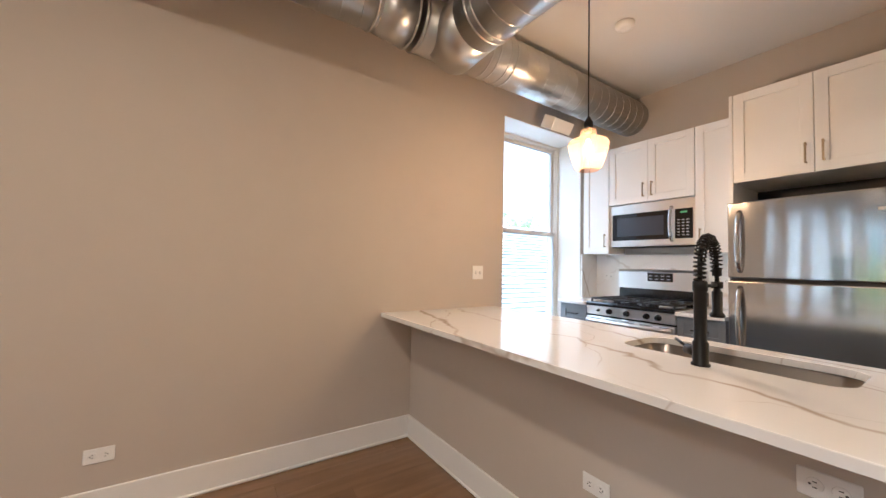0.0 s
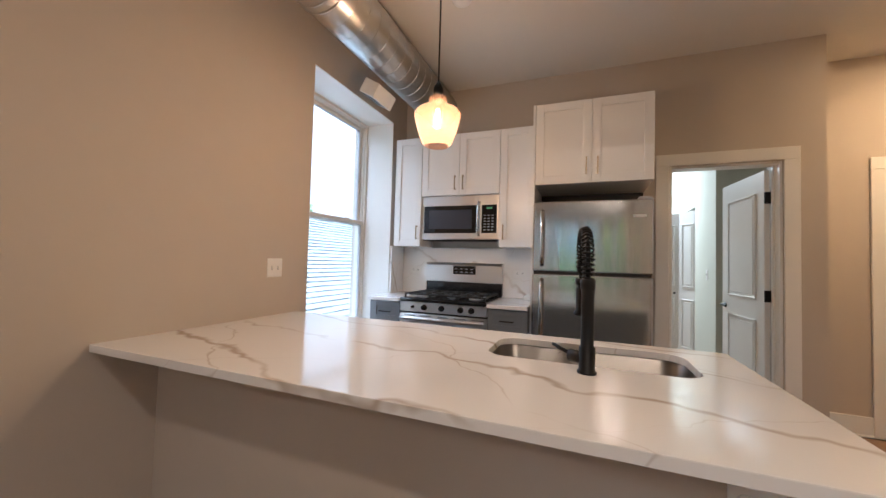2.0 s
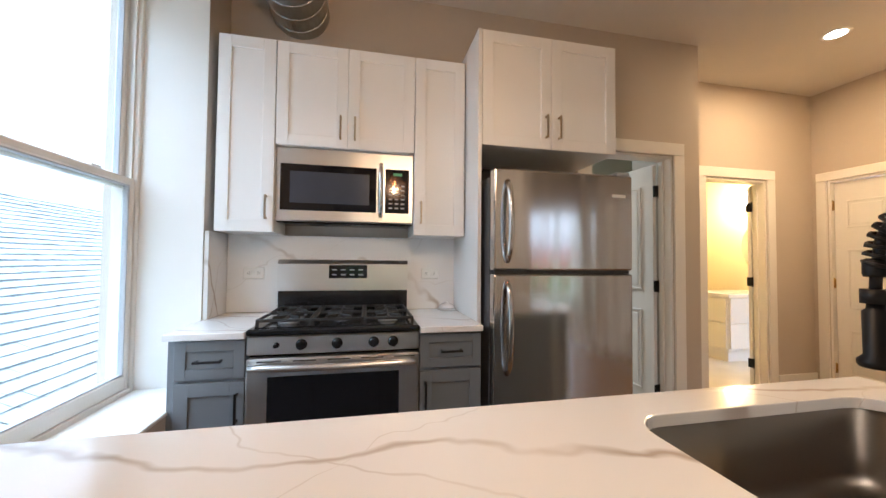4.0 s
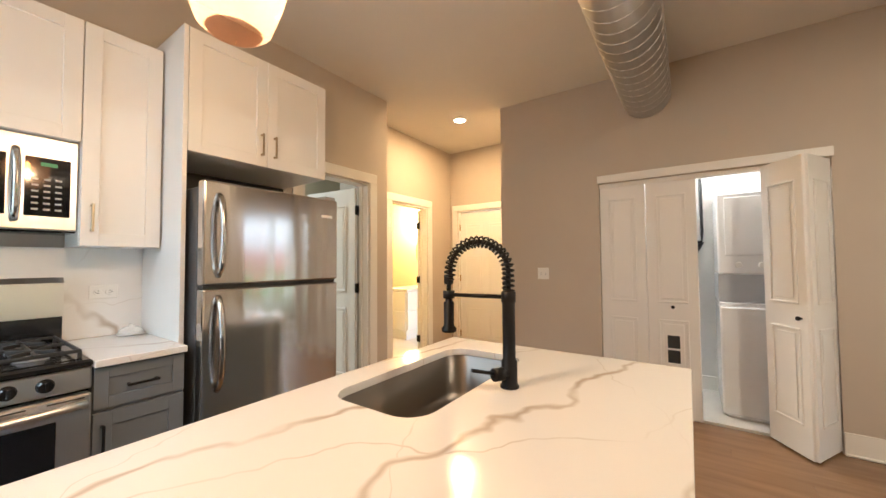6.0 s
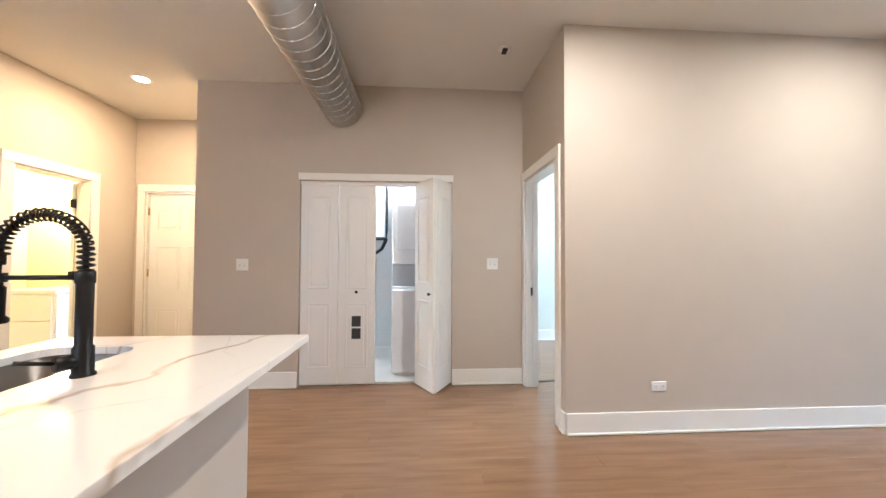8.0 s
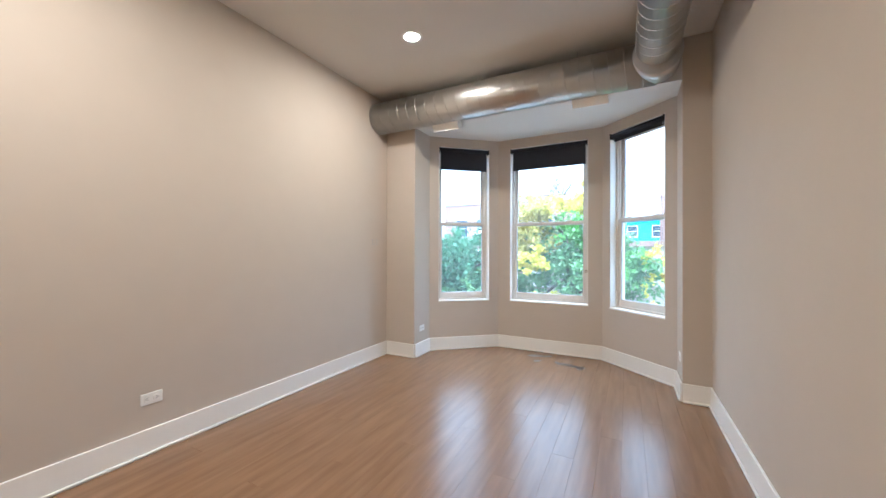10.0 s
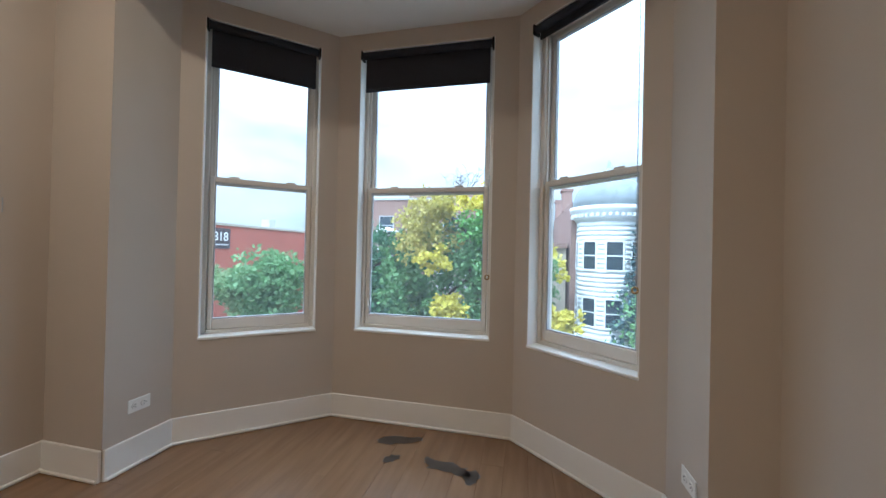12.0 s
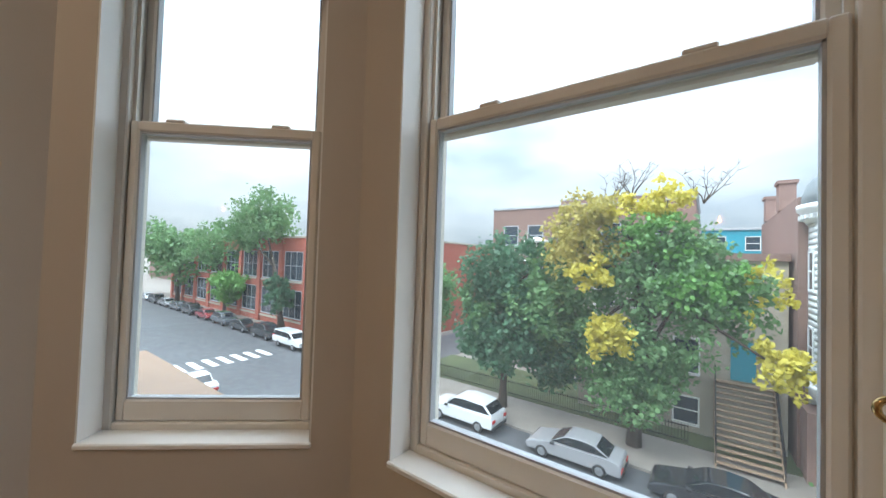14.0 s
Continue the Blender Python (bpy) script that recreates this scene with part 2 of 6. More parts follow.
BAYCEIL = mat("bay_ceiling_paint", (0.74, 0.73, 0.70), 0.85, grain=4, vary=0.02)
TRIM = mat("white_trim_enamel", (0.80, 0.78, 0.74), 0.35, grain=6, vary=0.02, bump=0.05, bump_scale=90)
DOORWHITE = mat("white_door_enamel", (0.80, 0.79, 0.77), 0.38, grain=6, vary=0.02, bump=0.08, bump_scale=(70))
VINYL = mat("white_window_vinyl", (0.70, 0.66, 0.60), 0.4, grain=7, vary=0.05, bump=0.05)
CABWHITE = mat("white_cabinet_lacquer", (0.80, 0.785, 0.76), 0.32, grain=5, vary=0.015)
CABGREY = mat("slate_grey_cabinet_paint", (0.17, 0.185, 0.205), 0.4, grain=6, vary=0.05)
QUARTZ = quartz_material()
STEEL = steel_material("brushed_steel", (0.60, 0.58, 0.56), 0.15, (60, 60, 1.0))
STEELH = steel_material("brushed_steel_across", (0.74, 0.72, 0.70), 0.33, (1.0, 60, 60))
SINKSTEEL = steel_material("sink_steel", (0.25, 0.225, 0.20), 0.32, (1.0, 40, 40))
GALV = mat("galvanised_duct", (0.60, 0.59, 0.57), 0.33, 1.0, grain=9, vary=0.06, bump=0.015, bump_scale=9, rough_vary=0.05)
BLACK = mat("matte_black_metal", (0.006, 0.006, 0.007), 0.42, grain=20, vary=0.1, spec=0.3)
BLACKGLASS = mat("black_glass", (0.008, 0.008, 0.010), 0.06, grain=5, vary=0.1)
BLACKENAMEL = mat("black_enamel", (0.012, 0.012, 0.013), 0.12, grain=5, vary=0.1)
IRON = mat("cast_iron", (0.02, 0.02, 0.02), 0.55, grain=40, vary=0.2, bump=0.3, bump_scale=150)
NICKEL = mat("satin_bronze_metal", (0.42, 0.33, 0.22), 0.28, 1.0, grain=20, vary=0.08)
BRASS = mat("brass", (0.62, 0.44, 0.2), 0.25, 1.0, grain=20, vary=0.08)
PLASTIC = mat("white_plastic", (0.78, 0.77, 0.74), 0.35, grain=20, vary=0.02)
DARKSLOT = mat("dark_slot", (0.03, 0.03, 0.03), 0.6, grain=20, vary=0.1)
WHITEGOODS = mat("white_appliance_enamel", (0.78, 0.78, 0.78), 0.25, grain=6, vary=0.02)
GREYPLASTIC = mat("grey_panel_plastic", (0.42, 0.43, 0.45), 0.4, grain=9, vary=0.05)
SHADECLOTH = mat("navy_roller_cloth", (0.022, 0.024, 0.035), 0.8, grain=90, vary=0.15, bump=0.2, bump_scale=400)
CERAMIC = mat("white_ceramic", (0.8, 0.79, 0.76), 0.1, grain=6, vary=0.02)
TILE = mat("pale_closet_tile", (0.62, 0.58, 0.52), 0.3, grain=4, vary=0.15)
PLANK = two_tone("brown_floor_plank", (0.185, 0.103, 0.052), (0.270, 0.157, 0.083), 2.2, 0.27, 0.26, (9, 0.9, 9), 0.10, 17.0)
STAIN = mat("dark_water_stain", (0.055, 0.042, 0.032), 0.3, grain=18, vary=0.4)
PANE = pane_material("window_glass", (0.93, 0.97, 0.96), 0.01, 0.022)
AMBERGLASS = pane_material("amber_lamp_glass", (1.0, 0.76, 0.62), 0.05, 0.035)
GLOWLAMP = glowing("downlight_lens", (1.0, 0.88, 0.7), 14.0)
FILAMENT = glowing("hot_filament", (1.0, 0.62, 0.25), 55.0)
GLOBE = glowing("bath_globe_glow", (1.0, 0.85, 0.55), 12.0)
GREENLED = glowing("green_clock_digits", (0.08, 0.30, 0.14), 0.04)
MIRROR = mat("mirror_silver", (0.9, 0.9, 0.9), 0.02, 1.0, vary=0.0)

# outdoors
ASPHALT = mat("wet_asphalt", (0.075, 0.077, 0.082), 0.55, grain=2, vary=0.2, bump=0.3, bump_scale=30, rough_vary=0.15)
CONCRETE = mat("concrete_pavement", (0.215, 0.19, 0.165), 0.85, grain=3, vary=0.18, bump=0.2, bump_scale=40)
ROADPAINT = mat("white_road_paint", (0.72, 0.72, 0.70), 0.7, grain=12, vary=0.15)
LAWN = mat("grass_verge", (0.07, 0.085, 0.035), 0.95, grain=4, vary=0.4, bump=0.5, bump_scale=30)
REDBRICK = mat("red_brick", (0.36, 0.105, 0.07), 0.85, grain=4, vary=0.15, bump=0.3, bump_scale=30)
BROWNBRICK = mat("brown_brick", (0.24, 0.15, 0.125), 0.85, grain=4, vary=0.15, bump=0.3, bump_scale=30)
PALEBRICK = mat("pale_limestone", (0.42, 0.37, 0.30), 0.85, grain=4, vary=0.12, bump=0.2, bump_scale=20)
SIDING = mat("white_clapboard", (0.72, 0.74, 0.76), 0.6, grain=5, vary=0.04)
SLATE = mat("grey_slate_shingle", (0.20, 0.225, 0.24), 0.7, grain=9, vary=0.3, bump=0.4, bump_scale=40)
FARGLASS = mat("far_window_glass", (0.035, 0.05, 0.065), 0.08, grain=2, vary=0.3)
TEALPAINT = mat("teal_paint", (0.03, 0.27, 0.36), 0.6, grain=4, vary=0.1)
BARK = mat("tree_bark", (0.075, 0.055, 0.042), 0.9, grain=14, vary=0.3, bump=0.6, bump_scale=25)
WOODSTEP = mat("weathered_step_wood", (0.27, 0.185, 0.12), 0.8, grain=9, vary=0.2, stretch=(0.3, 3, 3))
RUBBER = mat("tyre_rubber", (0.018, 0.018, 0.018), 0.8, grain=20, vary=0.2)
CARGLASS = mat("car_glass", (0.012, 0.015, 0.018), 0.05, grain=4, vary=0.1)
TAIL = mat("red_tail_lens", (0.40, 0.02, 0.02), 0.2, grain=9, vary=0.1)
RIM = mat("alloy_rim", (0.5, 0.5, 0.51), 0.3, 1.0, grain=9, vary=0.1)
AMBERLAMP = glowing("amber_signal", (1.0, 0.45, 0.1), 3.0)


def leafy(name, colour, vary=0.45):
    """Leaf blades: some of the light passes through them."""
    m = mat(name, colour, 0.6, grain=1.6, vary=vary)
    n, l = m.node_tree.nodes, m.node_tree.links
    b = n["Principled BSDF"]
    thin, mixer = n.new("ShaderNodeBsdfTranslucent"), n.new("ShaderNodeMixShader")
    mixer.inputs[0].default_value = 0.35
    l.new(b.inputs["Base Color"].links[0].from_socket, thin.inputs[0])
    l.new(b.outputs[0], mixer.inputs[1])
    l.new(thin.outputs[0], mixer.inputs[2])
    l.new(mixer.outputs[0], n["Material Output"].inputs[0])
    return m


LEAF_GREEN = leafy("green_leaves", (0.144, 0.264, 0.102))
LEAF_DARK = leafy("deep_green_leaves", (0.078, 0.174, 0.090))
LEAF_FRESH = leafy("fresh_green_leaves", (0.168, 0.360, 0.084))
LEAF_YELLOW = leafy("yellow_leaves", (0.62, 0.54, 0.08), 0.25)
LEAF_GOLD = leafy("golden_leaves", (0.44, 0.38, 0.10), 0.3)
LEAF_BLUE = leafy("blue_spruce_needles", (0.102, 0.168, 0.180), 0.4)
LEAF_PALE = leafy("pale_olive_leaves", (0.216, 0.300, 0.132), 0.35)

# ---------------------------------------------------------------- mesh tools


class Shape:
    """Collects shaped pieces into one mesh."""

    def __init__(self):
        self.bm = bmesh.new()

    def box(self, x0, y0, z0, x1, y1, z1, bevel=0.0, m=None, seg=1):
        lo, hi = (min(x0, x1), min(y0, y1), min(z0, z1)), (max(x0, x1), max(y0, y1), max(z0, z1))
        v = [self.bm.verts.new((x, y, z)) for x in (lo[0], hi[0]) for y in (lo[1], hi[1]) for z in (lo[2], hi[2])]
        fs = [self.bm.faces.new([v[i] for i in q]) for q in ((0, 1, 3, 2), (4, 6, 7, 5), (0, 4, 5, 1), (2, 3, 7, 6), (0, 2, 6, 4), (1, 5, 7, 3))]
        if bevel:
            es = list({e for f in fs for e in f.edges})
            r = bmesh.ops.bevel(self.bm, geom=es, offset=bevel, segments=seg, affect="EDGES", profile=0.5)
            v = list({w for f in r["faces"] for w in f.verts} | {w for w in v if w.is_valid})
        if m is not None:
            bmesh.ops.transform(self.bm, matrix=m, verts=v)
        return self

    def lathe(self, profile, centre=(0, 0, 0), seg=24, m=None, cap=True):
        """profile: (radius, height) pairs turned about the vertical through centre."""
        rings = []
        for r, z in profile:
            rings.append([self.bm.verts.new((centre[0] + r * math.cos(2 * math.pi * i / seg), centre[1] + r * math.sin(2 * math.pi * i / seg), centre[2] + z)) for i in range(seg)])
        fs = []
        for a, b in zip(rings, rings[1:]):
            for i in range(seg):
                f = self.bm.faces.new((a[i], a[(i + 1) % seg], b[(i + 1) % seg], b[i]))
                f.smooth = True
                fs.append(f)
        if cap:
            self.bm.faces.new(rings[0][::-1])
            self.bm.faces.new(rings[-1])
        if m is not None:
            bmesh.ops.transform(self.bm, matrix=m, verts=[v for r in rings for v in r])
        return self

    def rod(self, a, b, r, r2=None, seg=12, cap=True):
        a, b = Vector(a), Vector(b)
        d = b - a
        m = Matrix.Translation(a) @ d.to_track_quat("Z", "Y").to_matrix().to_4x4()
        return self.lathe([(r, 0), (r if r2 is None else r2, d.length)], (0, 0, 0), seg, m, cap)

    def tube(self, points, r, seg=8, cap=True):
        pts = [Vector(p) for p in points]
        rings = []
        for i, p in enumerate(pts):
            d = (pts[min(i + 1, len(pts) - 1)] - pts[max(i - 1, 0)]).normalized()
            q = d.to_track_quat("Z", "Y")
            rr = r[i] if isinstance(r, (list, tuple)) else r
            rings.append([self.bm.verts.new(p + q @ Vector((rr * math.cos(2 * math.pi * k / seg), rr * math.sin(2 * math.pi * k / seg), 0))) for k in range(seg)])
        for a, b in zip(rings, rings[1:]):
            off = min(range(seg), key=lambda s: sum((a[k].co - b[(k + s) % seg].co).length for k in range(0, seg, 2)))
            for k in range(seg):
                f = self.bm.faces.new((a[k], a[(k + 1) % seg], b[(k + 1 + off) % seg], b[(k + off) % seg]))
                f.smooth = True
        if cap:
            self.bm.faces.new(rings[0][::-1])
            self.bm.faces.new(rings[-1])
        return self

    def prism(self, outline, z0, z1, m=None, bevel=0.0):
        """outline: (x, y) corners, counter-clockwise, raised from z0 to z1."""
        lo = [self.bm.verts.new((x, y, z0)) for x, y in outline]
        hi = [self.bm.verts.new((x, y, z1)) for x, y in outline]
        n = len(outline)
        fs = [self.bm.faces.new(lo[::-1]), self.bm.faces.new(hi)]
        for i in range(n):
            fs.append(self.bm.faces.new((lo[i], lo[(i + 1) % n], hi[(i + 1) % n], hi[i])))
        vs = lo + hi
        if bevel:
            es = list({e for f in fs for e in f.edges})
            r = bmesh.ops.bevel(self.bm, geom=es, offset=bevel, segments=2, affect="EDGES", profile=0.5)
            vs = list({w for f in r["faces"] for w in f.verts} | {w for w in vs if w.is_valid})
        if m is not None:
            bmesh.ops.transform(self.bm, matrix=m, verts=vs)
        return self

    def mesh(self, name):
        bmesh.ops.recalc_face_normals(self.bm, faces=self.bm.faces)
        me = bpy.data.meshes.new(name)
        self.bm.to_mesh(me)
        self.bm.free()
        return me


def solid(name, shape, material, label="", category="", kind="", group=""):
    ob = new(name, shape.mesh(name))
    ob.data.materials.append(material)
    return tagged(ob, label, category, group, kind)


def thing(name, place, label, category, turn=0, group="", kind=""):
    ob = new(name)
    ob.empty_display_size = 0.1
    ob.matrix_basis = pose(*place, 0, 0, turn)
    return tagged(ob, label, category, group, kind)


SINGLE = {"bracket", "knob", "hinge", "burner", "register", "tail_lamp", "hanger", "pilaster", "cabinet_front", "dial", "receptacle", "toggle", "joint_ring", "rooftop_unit", "vent_grille", "drawer_front", "sash_lock", "gasket"}
TINY = {"display_marks", "keypad", "vent_slot", "slot", "toggle_slot", "sign_lines", "register_slot", "grille_bar", "filament", "bead_chain", "railing", "handle_marks", "glazing_bead"}


def islands(bm):
    left = set(bm.verts)
    while left:
        todo, got = [left.pop()], []
        while todo:
            v = todo.pop()
            got.append(v)
            for e in v.link_edges:
                w = e.other_vert(v)
                if w in left:
                    left.discard(w)
                    todo.append(w)
        yield got


def part(parent, name, shape, material, label="", local=False):
    """A part under its thing; the shape is given in world places unless local. Countable pieces become parts of their own."""
    if name in SINGLE:
        groups = [g for g in islands(shape.bm)]
        if len(groups) > 1:
            last = None
            for g in groups:
                piece = Shape()
                key = {v: piece.bm.verts.new(v.co) for v in g}
                for f in {f for v in g for f in v.link_faces}:
                    q = piece.bm.faces.new([key[v] for v in f.verts])
                    q.smooth = f.smooth
                last = whole(parent, name, piece, material, label, local)
            shape.bm.free()
            return last
    ob = whole(parent, name, shape, material, label, local)
    if name in TINY:
        tagged(ob, kind="stuff")
    return ob


def whole(parent, name, shape, material, label="", local=False):
    me = shape.mesh(name)
    if not local:
        m = parent.matrix_basis.copy()
        up = parent.parent
        if up:
            m = up.matrix_basis @ m
        me.transform(m.inverted())
    ob = new(name, me)
    ob.parent = parent
    ob.data.materials.append(material)
    return tagged(ob, label)


def wall(name, axis, face, back, a0, a1, z0, z1, holes, material, label):
    """A wall in the plane axis = face, as thick as to back, from a0 to a1, with holes (b0, b1, c0, c1) cut through it."""
    s = Shape()
    cuts = sorted({a0, a1, *(v for h in holes for v in h[:2])})
    for p, q in zip(cuts, cuts[1:]):
        zs = [z0]
        mine = sorted([h for h in holes if h[0] <= p and q <= h[1]], key=lambda h: h[2])
        spans, low = [], z0
        for h in mine:
            spans.append((low, h[2]))
            low = h[3]
        spans.append((low, z1))
        for u, v in spans:
            if v - u > 0.001:
                s.box(face, p, u, back, q, v) if axis == "x" else s.box(p, face, u, q, back, v)
    return solid(name, s, material, label, "wall", "structure")

# ---------------------------------------------------------------- the large structure
TOP = 3.01
KY = 2.32          # kitchen wall
LX = 4.26          # laundry wall
BX = 3.19          # bedroom block beside the living room
BY = -1.82         # its wall with a door
HY = 2.79          # hall wall with the bathroom door

s = Shape()
s.box(-0.45, -6.5, -0.25, 6.6, 7.8, -0.02)
FLOOR = solid("floor", s, PLANK, "brown stained wood plank floor", "floor", "structure")
s = Shape()
s.box(-0.45, -4.92, TOP, 6.6, 7.8, TOP + 0.15)
solid("ceiling", s, CEIL, "smooth painted flat ceiling", "ceiling", "structure")

wall("wall_west", "x", 0.0, -0.45, -5.25, 7.6, 0, TOP, [(0.909, 2.04, 0.60, 2.64)], WALL, "greige painted wall with a deep window recess")
wall("wall_kitchen", "y", KY, KY + 0.12, 0.0, 3.41, 0, TOP, [(2.43, 3.155, 0, 2.095)], WALL, "greige painted kitchen wall with a doorway")
wall("wall_hall_return", "x", 3.41, 3.29, KY + 0.12, HY + 0.12, 0, TOP, [], WALL, "greige painted wall end beside the hall")
wall("wall_bath", "y", HY, HY + 0.12, 3.41, 5.34, 0, TOP, [(3.99, 4.73, 0, 2.09)], WALL, "greige painted hall wall with a doorway")
wall("wall_entry", "x", 5.34, 5.46, 1.42, HY + 0.12, 0, TOP, [(1.75, 2.66, 0, 2.09)], WALL, "greige painted wall around the entry door")
wall("wall_laundry", "x", LX, LX + 0.12, BY, 1.42, 0, TOP, [(-1.09, 0.427, 0, 2.04)], WALL, "greige painted wall around the laundry closet")
wall("wall_hall_south", "y", 1.42, 1.30, LX + 0.12, 5.46, 0, TOP, [], WALL, "greige painted hall side wall")
wall("wall_bedroom_door", "y", BY, BY - 0.12, BX, LX + 0.12, 0, TOP, [(3.355, 4.165, 0, 2.05)], WALL, "greige painted wall with a bedroom doorway")
wall("wall_east", "x", BX, BX + 0.12, -4.92, BY - 0.12, 0, TOP, [], WALL, "greige painted long living room wall")
# closet, bedrooms and bathroom that show through the openings
wall("wall_closet_back", "x", 5.22, 5.34, -1.3, 1.30, 0, TOP, [], WHITEWALL, "white painted closet back wall")
wall("wall_closet_north", "y", 0.62, 0.72, LX + 0.12, 5.22, 0, TOP, [], WHITEWALL, "white painted closet side wall")
wall("wall_closet_south", "y", -1.2, -1.3, LX + 0.12, 5.22, 0, TOP, [], WHITEWALL, "white painted closet side wall")
wall("wall_bedroom_far", "x", 6.15, 6.27, -5.27, -1.3, 0, TOP, [], BEDWALL, "pale painted bedroom wall")
wall("wall_bedroom_north", "y", BY, BY - 0.12, LX + 0.12, 6.15, 0, TOP, [], BEDWALL, "pale painted bedroom wall")
# the hole is out of view, added and sized to let daylight in
wall("wall_bedroom_front", "y", -4.92, -5.27, BX + 0.12, 6.15, 0, TOP, [(3.7, 5.9, 0.45, 2.75)], BEDWALL, "pale painted bedroom wall with an unseen opening added for daylight")
wall("wall_rear_closet", "x", 3.12, 3.22, 3.62, 7.5, 0, TOP, [(4.38, 6.85, 0, 2.06)], BEDWALL, "pale painted wall of a bedroom closet")
wall("wall_rear_closet_back", "x", 3.8, 3.9, 3.62, 7.5, 0, TOP, [], BEDWALL, "pale painted closet back wall")
wall("wall_rear_closet_end", "y", 3.62, 3.72, 3.22, 3.8, 0, TOP, [], BEDWALL, "pale painted closet end wall")
wall("wall_rear_far", "y", 7.5, 7.62, 0.0, 3.9, 0, TOP, [], BEDWALL, "pale sage painted bedroom wall")
wall("wall_bath_east", "x", 6.2, 6.3, HY + 0.12, 4.9, 0, TOP, [], BATHWALL, "cream painted bathroom wall")
wall("wall_bath_back", "y", 4.9, 5.0, 3.9, 6.3, 0, TOP, [], BATHWALL, "cream painted bathroom wall")
wall("wall_bath_west", "x", 3.9, 4.0, HY + 0.12, 4.9, 0, TOP, [], BATHWALL, "cream painted bathroom wall")

# bay front
B = [(2.795, -5.27), (2.103, -5.865), (0.858, -5.865), (0.198, -5.27)]
s = Shape()
s.box(2.795, -5.27, 0, BX + 0.12, -4.92, TOP)
solid("wall_bay_east_pier", s, WALL, "greige painted wall pier beside the bay", "wall", "structure")
s = Shape()
s.box(0.0, -5.27, 0, 0.20, -4.92, TOP)
solid("wall_bay_west_pier", s, WALL, "greige painted wall pier beside the bay", "wall", "structure")
s = Shape()
s.prism([(3.05, -4.923), (-0.05, -4.923), (-0.05, -5.30), (0.12, -5.36), (0.80, -5.98), (2.16, -5.98), (2.88, -5.36), (3.05, -5.30)], 2.665, 3.0)
solid("ceiling_bay", s, BAYCEIL, "lower white painted ceiling of the bay", "ceiling", "structure")
s = Shape()
s.box(-0.45, -6.2, 3.012, 3.4, -4.9, 3.15)
solid("roof_bay", s, CONCRETE, "flat roof slab above the bay", "roof", "structure")


def along(a, b):
    """A frame on a bay wall: x along it from a to b, y outwards, z up."""
    d = Vector((b[0] - a[0], b[1] - a[1], 0))
    return Matrix.Translation((a[0], a[1], 0)) @ pose(0, 0, 0, 0, 0, math.degrees(math.atan2(d.y, d.x))), d.length


def bay_wall(name, a, b, h0, h1, ext0, ext1):
    m, n = along(a, b)
    s = Shape()
    for u, v, z0, z1 in ((0, h0, 0, 2.665), (h1, n, 0, 2.665), (h0, h1, 0, 0.60), (h0, h1, 2.55, 2.665)):
        s.prism([(u - (ext0 if u == 0 else 0) * 0, 0), (v, 0), (v + (ext1 if v == n else 0), 0.20), (u - (ext0 if u == 0 else 0), 0.20)], z0, z1, m)
    solid(name, s, WALL, "greige painted bay wall around a window", "wall", "structure")
    return m


W_EAST = bay_wall("wall_bay_east", B[0], B[1], 0.116, 0.790, 0.067, 0.067)
W_MID = bay_wall("wall_bay_middle", B[1], B[2], 0.158, 1.092, 0.067, 0.067)
W_WEST = bay_wall("wall_bay_west", B[2], B[3], 0.107, 0.768, 0.067, 0.067)


